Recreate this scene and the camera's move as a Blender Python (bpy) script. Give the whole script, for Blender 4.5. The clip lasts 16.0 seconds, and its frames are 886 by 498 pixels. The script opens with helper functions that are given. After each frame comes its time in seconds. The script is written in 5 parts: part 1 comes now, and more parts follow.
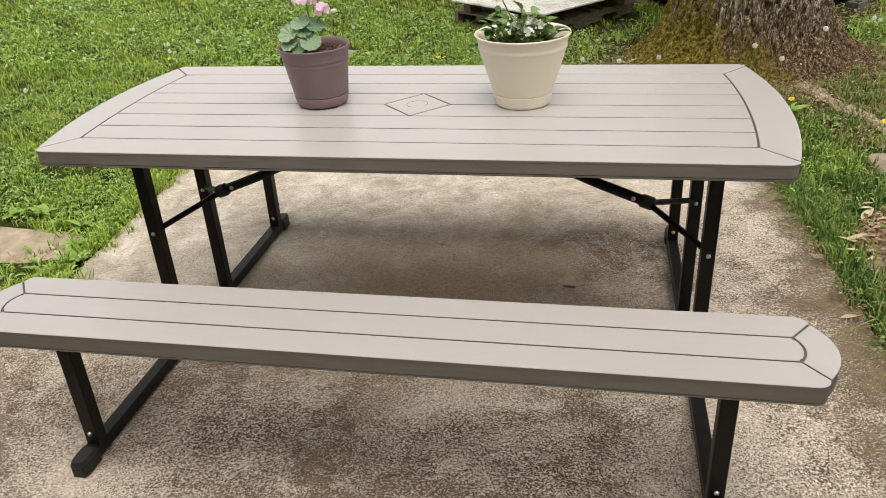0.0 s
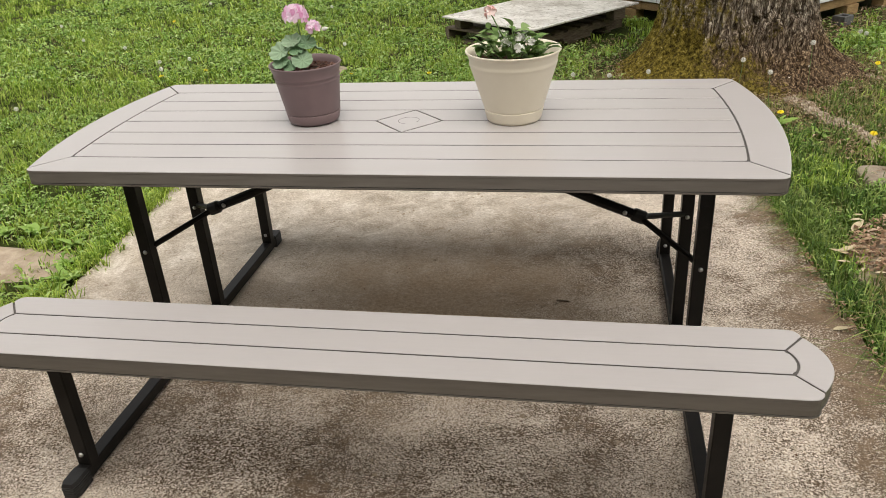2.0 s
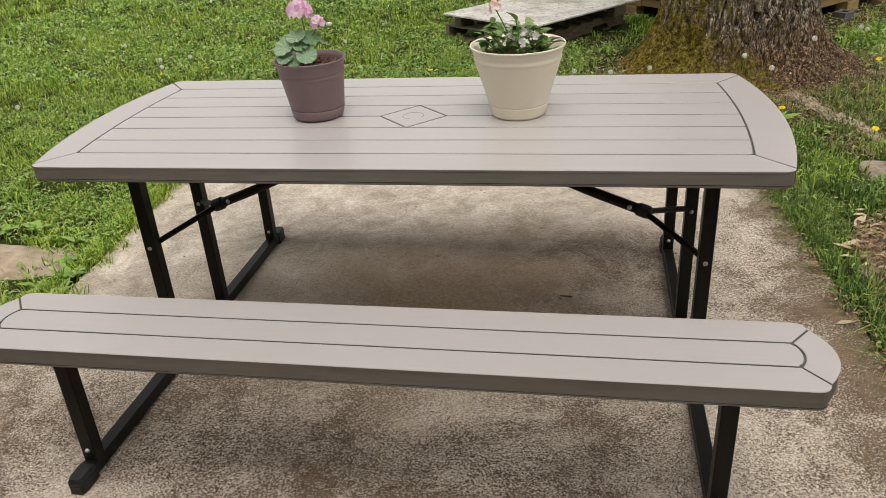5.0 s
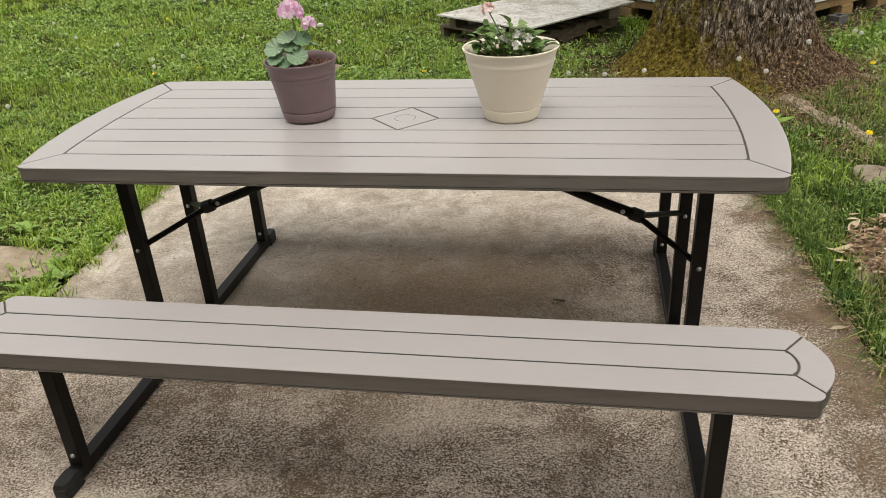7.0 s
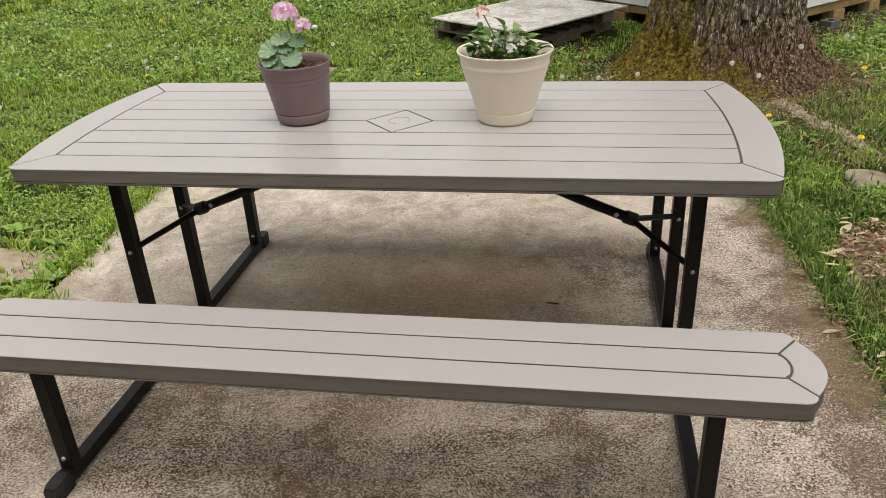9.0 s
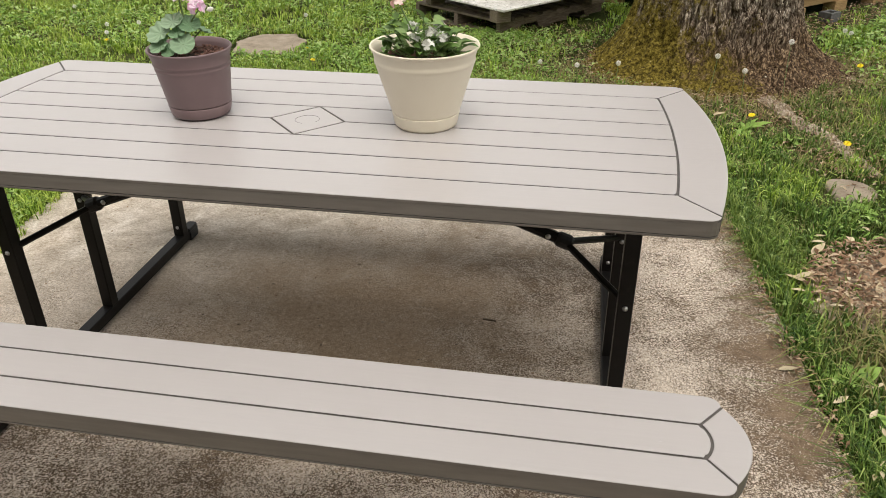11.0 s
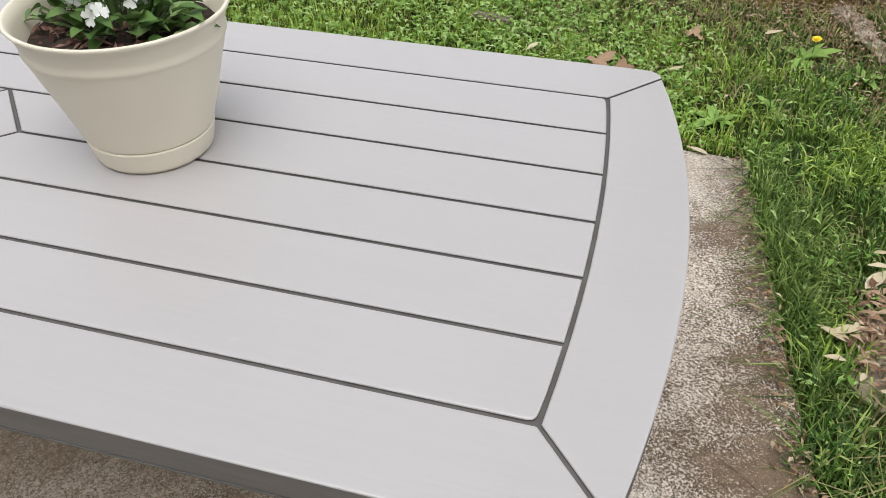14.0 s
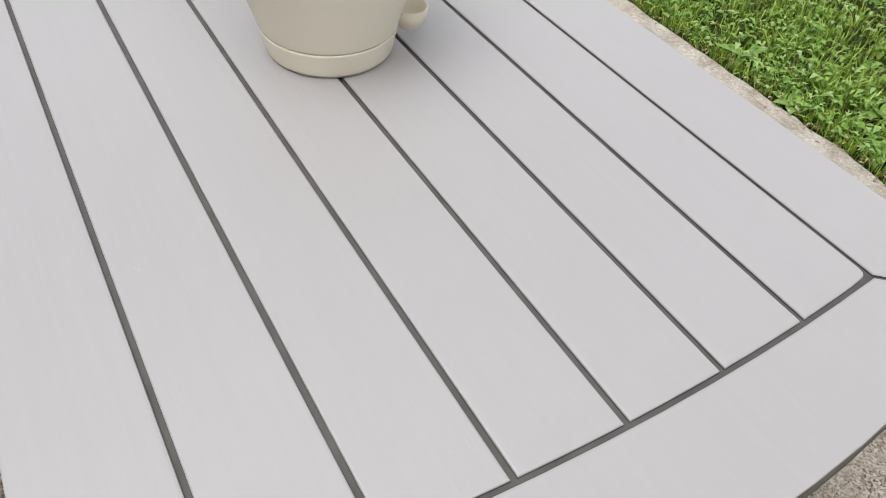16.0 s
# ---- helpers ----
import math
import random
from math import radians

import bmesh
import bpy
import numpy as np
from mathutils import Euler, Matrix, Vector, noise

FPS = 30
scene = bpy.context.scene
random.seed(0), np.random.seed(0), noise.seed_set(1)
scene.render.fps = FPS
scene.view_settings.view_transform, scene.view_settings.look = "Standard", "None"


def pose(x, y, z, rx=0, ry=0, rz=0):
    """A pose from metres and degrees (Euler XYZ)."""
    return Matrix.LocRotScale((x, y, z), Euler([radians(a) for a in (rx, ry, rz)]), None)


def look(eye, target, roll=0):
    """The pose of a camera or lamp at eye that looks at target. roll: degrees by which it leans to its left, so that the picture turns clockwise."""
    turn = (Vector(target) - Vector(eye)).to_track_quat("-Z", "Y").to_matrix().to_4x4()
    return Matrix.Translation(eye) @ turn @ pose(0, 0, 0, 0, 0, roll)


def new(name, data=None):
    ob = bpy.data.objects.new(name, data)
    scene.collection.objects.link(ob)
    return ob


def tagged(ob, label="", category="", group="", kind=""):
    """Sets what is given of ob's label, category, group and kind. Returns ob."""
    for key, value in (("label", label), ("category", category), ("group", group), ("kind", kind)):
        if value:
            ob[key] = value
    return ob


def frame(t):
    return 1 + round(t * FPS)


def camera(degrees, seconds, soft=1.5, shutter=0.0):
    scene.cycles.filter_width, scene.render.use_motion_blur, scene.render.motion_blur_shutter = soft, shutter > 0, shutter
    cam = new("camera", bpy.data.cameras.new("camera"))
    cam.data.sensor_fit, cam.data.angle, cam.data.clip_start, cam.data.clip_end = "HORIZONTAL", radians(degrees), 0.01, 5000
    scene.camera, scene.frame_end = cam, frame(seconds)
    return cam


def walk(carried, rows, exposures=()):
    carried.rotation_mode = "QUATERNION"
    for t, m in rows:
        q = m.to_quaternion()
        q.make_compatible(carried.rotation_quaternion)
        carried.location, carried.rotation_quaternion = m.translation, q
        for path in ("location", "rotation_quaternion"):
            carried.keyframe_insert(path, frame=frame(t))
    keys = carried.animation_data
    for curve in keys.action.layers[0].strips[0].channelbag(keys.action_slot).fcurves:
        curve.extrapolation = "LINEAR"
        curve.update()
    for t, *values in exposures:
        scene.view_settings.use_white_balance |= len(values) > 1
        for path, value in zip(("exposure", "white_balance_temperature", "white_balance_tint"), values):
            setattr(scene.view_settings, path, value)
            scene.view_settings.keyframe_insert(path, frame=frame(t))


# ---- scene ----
cam = camera(59.9, 16.0, soft=0.6)
PATH = [
    (0, (0.465, -1.936, 1.357), (0.092, -0.212, 0.414), -3.5),
    (0.5, (0.458, -1.929, 1.357), (0.09, -0.203, 0.417), -3.6),
    (1, (0.451, -1.928, 1.355), (0.093, -0.196, 0.422), -3.6),
    (1.5, (0.456, -1.929, 1.356), (0.101, -0.188, 0.438), -3.6),
    (2, (0.465, -1.934, 1.36), (0.109, -0.189, 0.449), -3.7),
    (2.5, (0.465, -1.938, 1.362), (0.114, -0.19, 0.456), -3.8),
    (3, (0.452, -1.943, 1.361), (0.098, -0.197, 0.453), -4.0),
    (3.5, (0.453, -1.943, 1.362), (0.098, -0.201, 0.445), -4.1),
    (4, (0.451, -1.947, 1.355), (0.094, -0.204, 0.441), -4.1),
    (6.5, (0.454, -1.925, 1.353), (0.11, -0.181, 0.437), -3.4),
    (7, (0.455, -1.92, 1.352), (0.115, -0.174, 0.438), -3.4),
    (7.5, (0.456, -1.923, 1.352), (0.12, -0.174, 0.44), -3.4),
    (8, (0.452, -1.923, 1.352), (0.119, -0.174, 0.442), -3.2),
    (8.2, (0.449, -1.926, 1.351), (0.117, -0.175, 0.444), -3.1),
    (10.3, (0.525, -1.804, 1.35), (0.223, -0.05, 0.439), -2.7),
    (10.5, (0.557, -1.754, 1.356), (0.257, -0.002, 0.439), -2.6),
    (10.7, (0.6, -1.7, 1.354), (0.283, 0.046, 0.431), -1.8),
    (11, (0.62, -1.632, 1.344), (0.304, 0.085, 0.369), -0.5),
    (11.3, (0.627, -1.541, 1.335), (0.306, 0.153, 0.32), -0.5),
    (11.5, (0.629, -1.466, 1.338), (0.321, 0.232, 0.326), -1.3),
    (11.7, (0.634, -1.394, 1.336), (0.348, 0.309, 0.327), -2.5),
    (12, (0.648, -1.273, 1.313), (0.452, 0.401, 0.237), -3.8),
    (12.3, (0.702, -1.183, 1.289), (0.514, 0.452, 0.152), -3.4),
    (12.5, (0.747, -1.125, 1.288), (0.563, 0.491, 0.123), 0.1),
    (12.7, (0.796, -1.081, 1.281), (0.559, 0.509, 0.091), 3.4),
    (13, (0.811, -1.008, 1.249), (0.524, 0.54, 0.015), 5.9),
    (13.3, (0.825, -0.91, 1.251), (0.502, 0.614, -0.004), 5.7),
    (13.5, (0.811, -0.825, 1.245), (0.501, 0.699, -0.012), 4.8),
    (13.7, (0.828, -0.765, 1.256), (0.481, 0.755, 0.002), 2.6),
    (14, (0.842, -0.689, 1.249), (0.441, 0.799, -0.025), -0.0),
    (14.5, (0.934, -0.553, 1.215), (0.261, 0.788, -0.108), 0.9),
    (15, (0.998, -0.49, 1.194), (0.143, 0.659, -0.202), 2.7),
    (15.5, (0.998, -0.378, 1.189), (0.007, 0.653, -0.209), 4.7),
    (16, (1.008, -0.286, 1.2), (-0.172, 0.49, -0.216), 4.8),
]
walk(cam, [(t, look(eye, target, roll)) for t, eye, target, roll in PATH],
     exposures=((0.0, 0.14, 6850, 10), (1.5, 0.10, 6850, 10), (2.5, -0.04, 6850, 10), (3.5, -0.12, 6850, 10), (8.2, -0.11, 6850, 10), (10.3, 0.07, 6850, 10), (11.0, 0.09, 6830, 10), (11.5, 0.14, 6620, 10),
                (12.5, 0.06, 6600, 10), (13.5, 0.04, 6400, 10), (14.5, 0.03, 6020, 9), (16.0, -0.02, 6150, 9)))

# ---- world and sun: a bright, lightly clouded spring day ----
SUN_EL, SUN_AZ = radians(71), radians(158)
world = bpy.data.worlds.new("sky")
scene.world = world
world.use_nodes = True
wt = world.node_tree
sky = wt.nodes.new("ShaderNodeTexSky")
sky.sky_type, sky.sun_disc = "NISHITA", False
sky.sun_elevation, sky.sun_rotation = SUN_EL, SUN_AZ
sky.dust_density, sky.air_density = 3.0, 1.0
pale = wt.nodes.new("ShaderNodeHueSaturation")
pale.inputs["Saturation"].default_value = 0.08
wt.links.new(sky.outputs["Color"], pale.inputs["Color"])
wt.links.new(pale.outputs["Color"], wt.nodes["Background"].inputs["Color"])
wt.nodes["Background"].inputs["Strength"].default_value = 0.205
sun = new("sun", bpy.data.lights.new("sun", "SUN"))
sun.data.energy, sun.data.angle, sun.data.color = 1.5, radians(55), (1.0, 0.94, 0.85)
sun.matrix_world = look((0, 0, 0), (-math.sin(SUN_AZ) * math.cos(SUN_EL), -math.cos(SUN_AZ) * math.cos(SUN_EL), -math.sin(SUN_EL)))


# ---- materials ----
class Mat:
    """A procedural material: short helpers round one node tree, in object-independent world coordinates."""

    def __init__(self, name, rough=0.6, metal=0.0, spec=0.5):
        self.m = bpy.data.materials.new(name)
        self.m.use_nodes = True
        self.t = self.m.node_tree
        self.b = self.t.nodes["Principled BSDF"]
        self.b.inputs["Roughness"].default_value = rough
        self.b.inputs["Metallic"].default_value = metal
        self.b.inputs["Specular IOR Level"].default_value = spec
        self.pos = self.t.nodes.new("ShaderNodeNewGeometry").outputs["Position"]

    def node(self, kind, **inputs):
        n = self.t.nodes.new(kind)
        for k, v in inputs.items():
            self.put(n.inputs[k.replace("_", " ")], v)
        return n

    def put(self, socket, v):
        if hasattr(v, "is_linked"):
            self.t.links.new(v, socket)
        else:
            socket.default_value = v

    def coords(self, scale=(1, 1, 1), local=False):
        n = self.t.nodes.new("ShaderNodeMapping")
        src = self.t.nodes.new("ShaderNodeTexCoord").outputs["Object"] if local else self.pos
        self.put(n.inputs["Vector"], src)
        n.inputs["Scale"].default_value = scale
        return n.outputs["Vector"]

    def noise(self, scale, detail=4, rough=0.55, vec=None, warp=0.0):
        n = self.node("ShaderNodeTexNoise", Scale=scale, Detail=detail, Roughness=rough, Distortion=warp)
        self.put(n.inputs["Vector"], vec or self.pos)
        return n.outputs["Fac"]

    def voronoi(self, scale, vec=None, feature="F1", out="Distance"):
        n = self.t.nodes.new("ShaderNodeTexVoronoi")
        n.feature = feature
        n.inputs["Scale"].default_value = scale
        self.put(n.inputs["Vector"], vec or self.pos)
        return n.outputs[out]

    def ramp(self, fac, *stops):
        n = self.t.nodes.new("ShaderNodeValToRGB")
        self.put(n.inputs["Fac"], fac)
        e = n.color_ramp.elements
        while len(e) < len(stops):
            e.new(0.5)
        for el, (p, c) in zip(e, stops):
            el.position = p
            el.color = (*c, 1) if hasattr(c, "__len__") else (c, c, c, 1)
        return n.outputs["Color"]

    def mix(self, fac, a, b, mode="MIX"):
        n = self.t.nodes.new("ShaderNodeMix")
        n.data_type, n.blend_type = "RGBA", mode
        self.put(n.inputs["Factor"], fac)
        for key, v in ((6, a), (7, b)):
            if not hasattr(v, "is_linked"):
                v = (*v, 1) if len(v) == 3 else v
            self.put(n.inputs[key], v)
        return n.outputs[2]

    def math(self, op, a, b=0.0, clamp=False):
        n = self.t.nodes.new("ShaderNodeMath")
        n.operation, n.use_clamp = op, clamp
        self.put(n.inputs[0], a)
        self.put(n.inputs[1], b)
        return n.outputs[0]

    def island(self):
        return self.t.nodes.new("ShaderNodeNewGeometry").outputs["Random Per Island"]

    def rand(self):
        return self.t.nodes.new("ShaderNodeObjectInfo").outputs["Random"]

    def bump(self, height, strength=0.3, dist=0.01):
        n = self.node("ShaderNodeBump", Strength=strength, Distance=dist)
        self.put(n.inputs["Height"], height)
        self.put(self.b.inputs["Normal"], n.outputs["Normal"])

    def done(self, colour=None, rough=None):
        if colour is not None:
            self.put(self.b.inputs["Base Color"], colour if hasattr(colour, "is_linked") else (*colour, 1))
        if rough is not None:
            self.put(self.b.inputs["Roughness"], rough)
        return self.m


def plastic_top():
    m = Mat("greige_moulded_plastic", 0.29, spec=0.78)
    grain = m.noise(70, 5, 0.6, m.coords((0.10, 2.4, 1)), 0.8)
    blotch = m.noise(2.4, 4)
    c = m.ramp(m.mix(0.4, m.ramp(blotch, (0.15, 0.0), (0.85, 1.0)), m.ramp(grain, (0.2, 0.0), (0.8, 1.0))),
               (0.0, (0.416, 0.394, 0.388)), (1.0, (0.470, 0.445, 0.439)))
    scuff = m.ramp(m.noise(150, 3, 0.5, m.coords((0.35, 2.2, 1)), 1.5), (0.66, 0.0), (0.72, 0.35))
    c = m.mix(m.math("MULTIPLY", scuff, m.ramp(m.noise(7, 3), (0.55, 0.0), (0.65, 1.0))), c, (0.56, 0.545, 0.54))
    m.bump(grain, 0.22, 0.0012)
    return m.done(c)


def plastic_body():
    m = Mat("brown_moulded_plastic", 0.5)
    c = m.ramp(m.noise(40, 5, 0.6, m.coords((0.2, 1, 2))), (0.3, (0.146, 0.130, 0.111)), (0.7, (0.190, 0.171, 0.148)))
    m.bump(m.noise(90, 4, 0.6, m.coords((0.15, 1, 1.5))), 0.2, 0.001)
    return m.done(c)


def groove_shade():
    m = Mat("groove_shade_plastic", 0.6, spec=0.3)
    # same plastic as the top; the grooves' shade is put into this colour
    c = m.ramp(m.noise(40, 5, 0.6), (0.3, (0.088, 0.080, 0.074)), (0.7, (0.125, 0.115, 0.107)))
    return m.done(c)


def steel():
    m = Mat("dark_powder_coated_steel", 0.42, spec=0.24)
    c = m.ramp(m.noise(25, 4), (0.3, (0.0055, 0.005, 0.0048)), (0.75, (0.010, 0.0088, 0.008)))
    dust = m.ramp(m.noise(70, 5), (0.60, 0.0), (0.88, 0.14))
    m.bump(m.noise(600, 2), 0.06, 0.001)
    return m.done(m.mix(dust, c, (0.07, 0.06, 0.05)))


def flat(name, a, b, scale=20, rough=0.6, bump=0.15, metal=0.0, dist=0.002, local=False):
    m = Mat(name, rough, metal)
    n = m.noise(scale, 5, 0.6, m.coords(local=local))
    m.bump(m.noise(scale * 6, 4, 0.6, m.coords(local=local)), bump, dist)
    return m.done(m.ramp(n, (0.3, a), (0.7, b)))


def varied(name, *colours, rough=0.55, bump_scale=150, trans=0.0, by="island", spread=0.25, patch=None):
    """Pieces of one kind, each with a tint of its own."""
    m = Mat(name, rough, spec=0.3)
    r = m.island() if by == "island" else m.rand()
    n = len(colours)
    c = m.ramp(r, *[(i / max(1, n - 1), k) for i, k in enumerate(colours)])
    w = m.noise(bump_scale * 0.4, 3)
    c = m.mix(m.math("MULTIPLY", w, spread), c, tuple(v * 0.5 for v in colours[0]))
    if patch:
        c = m.mix(m.ramp(m.noise(1.7, 5, 0.65), (0.42, 0.0), (0.66, 0.75)), c, m.mix(r, patch[0], patch[1]))
    m.bump(m.noise(bump_scale, 3), 0.2, 0.002)
    if trans:
        m.done(c)
        t = m.node("ShaderNodeBsdfTranslucent")
        m.put(t.inputs["Color"], c)
        mixer = m.t.nodes.new("ShaderNodeMixShader")
        mixer.inputs[0].default_value = trans
        m.t.links.new(m.b.outputs[0], mixer.inputs[1])
        m.t.links.new(t.outputs[0], mixer.inputs[2])
        m.t.links.new(mixer.outputs[0], m.t.nodes["Material Output"].inputs["Surface"])
        return m.m
    return m.done(c)


def concrete():
    m = Mat("weathered_exposed_concrete", 0.9, spec=0.2)
    sep = m.t.nodes.new("ShaderNodeSeparateXYZ")
    m.put(sep.inputs[0], m.pos)
    X, Y = sep.outputs["X"], sep.outputs["Y"]
    warp = m.node("ShaderNodeTexNoise", Scale=40.0, Detail=3.0)
    m.put(warp.inputs["Vector"], m.pos)
    bent = m.node("ShaderNodeVectorMath")
    bent.operation = "MULTIPLY_ADD"
    m.put(bent.inputs[0], warp.outputs["Color"])
    bent.inputs[1].default_value = (0.006, 0.006, 0.006)
    m.put(bent.inputs[2], m.pos)
    v = bent.outputs[0]
    # the skin of the slab has worn off in patches and bares pale grit there, most of all along its open sides
    wear = m.math("SUBTRACT", m.noise(1.9, 10, 0.70, m.coords((1.0, 1.2, 1)), 0.5), 0.5)
    wear = m.math("ADD", wear, m.math("MULTIPLY", m.math("SUBTRACT", m.noise(9, 7, 0.72), 0.5), 0.5))
    wear = m.math("ADD", wear, m.math("SUBTRACT", m.ramp(m.math("MULTIPLY", m.math("ABSOLUTE", X), 0.7), (0.22, 0.13), (0.60, 0.21), (0.73, 0.16), (0.85, 0.01)), 0.10))
    mid = m.noise(6, 9, 0.76)
    skin = m.ramp(mid, (0.28, (0.160, 0.108, 0.067)), (0.5, (0.285, 0.204, 0.137)), (0.72, (0.44, 0.335, 0.24)))
    skin = m.mix(1.0, skin, m.ramp(m.noise(230, 5, 0.75), (0.36, 0.62), (0.64, 1.32)), "MULTIPLY")
    # grit: dark mortar between pale stones of two sizes
    mortar = m.ramp(m.noise(30, 6, 0.7), (0.35, (0.090, 0.062, 0.040)), (0.65, (0.165, 0.119, 0.080)))
    tint = m.t.nodes.new("ShaderNodeSeparateColor")
    m.put(tint.inputs[0], m.voronoi(240, v, "F1", "Color"))
    stone_tone = m.mix(tint.outputs[1], (0.47, 0.382, 0.297), (0.83, 0.740, 0.640))
    big = m.noise(215, 3, 0.62, v)
    small = m.noise(380, 3, 0.65, v)
    lift = m.math("MULTIPLY", wear, 0.50)
    stones = m.math("MAXIMUM", m.ramp(m.math("ADD", big, lift), (0.495, 0.0), (0.55, 1.0)), m.ramp(m.math("ADD", small, lift), (0.54, 0.0), (0.60, 0.85)))
    grit = m.mix(stones, mortar, stone_tone)
    bare = m.ramp(m.math("ADD", m.math("MULTIPLY", wear, 1.6), m.math("ADD", m.noise(55, 5, 0.7), 0.02)), (0.26, 0.40), (0.50, 1.0))
    base = m.mix(bare, skin, grit)
    stain = m.ramp(m.noise(3.6, 8, 0.7, m.coords((1, 1.4, 1)), 0.5), (0.55, 0.0), (0.70, 0.38))
    base = m.mix(stain, base, m.mix(stones, (0.15, 0.108, 0.070), (0.29, 0.222, 0.155)))
    # broad brown patch with a ragged edge, roughly in the middle of the slab
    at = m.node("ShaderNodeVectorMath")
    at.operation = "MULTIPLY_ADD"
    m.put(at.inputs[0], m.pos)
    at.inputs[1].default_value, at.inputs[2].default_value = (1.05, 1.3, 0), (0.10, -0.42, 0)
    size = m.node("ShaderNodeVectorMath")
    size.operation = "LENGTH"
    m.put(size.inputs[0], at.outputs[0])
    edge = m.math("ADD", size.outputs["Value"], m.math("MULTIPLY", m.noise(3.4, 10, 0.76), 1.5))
    brown_patch = m.ramp(m.noise(70, 8, 0.8), (0.36, (0.285, 0.202, 0.130)), (0.62, (0.52, 0.395, 0.275)))
    base = m.mix(m.ramp(m.math("MULTIPLY", edge, 0.5), (0.50, 0.85), (0.84, 0.0)), base, brown_patch)
    # silt washed to the back of the slab
    back = m.math("ADD", m.math("SUBTRACT", Y, m.math("MULTIPLY", X, 0.55)), m.math("MULTIPLY", m.noise(2.8, 9, 0.74), 1.3))
    silt = m.ramp(m.math("ADD", m.math("MULTIPLY", m.noise(95, 7, 0.8, m.coords((1, 1.1, 1))), 0.5), m.math("MULTIPLY", m.noise(8, 9, 0.76, None, 0.6), 0.5)), (0.39, (0.30, 0.243, 0.185)), (0.5, (0.60, 0.525, 0.43)), (0.60, (0.90, 0.84, 0.76)))
    base = m.mix(m.ramp(m.math("MULTIPLY", back, 0.5), (0.52, 0.0), (0.86, 0.85)), base, silt)
    pit = m.ramp(m.noise(36, 3, 0.6), (0.70, 0.0), (0.73, 0.85))
    base = m.mix(pit, base, (0.06, 0.046, 0.036))
    m.bump(m.mix(0.5, m.mix(bare, m.noise(120, 6, 0.75), stones), m.noise(330, 4, 0.75, v)), 0.8, 0.005)
    return m.done(base)


def earth():
    m = Mat("lawn_soil", 0.95, spec=0.1)
    n = m.noise(2.2, 6, 0.65)
    f = m.noise(70, 4, 0.7)
    c = m.ramp(n, (0.35, (0.018, 0.026, 0.006)), (0.55, (0.032, 0.042, 0.010)), (0.75, (0.12, 0.095, 0.055)))
    c = m.mix(m.ramp(f, (0.4, 0.0), (0.6, 0.5)), c, (0.085, 0.115, 0.025))
    m.bump(f, 0.8, 0.02)
    return m.done(c)


def dirt():
    m = Mat("bare_trodden_dirt", 0.95, spec=0.1)
    c = m.ramp(m.noise(14, 6, 0.65), (0.3, (0.31, 0.24, 0.175)), (0.7, (0.52, 0.43, 0.33)))
    c = m.mix(m.ramp(m.noise(160, 3, 0.7), (0.55, 0.0), (0.7, 0.5)), c, (0.45, 0.40, 0.33))
    m.bump(m.noise(60, 5, 0.7), 0.6, 0.008)
    return m.done(c)


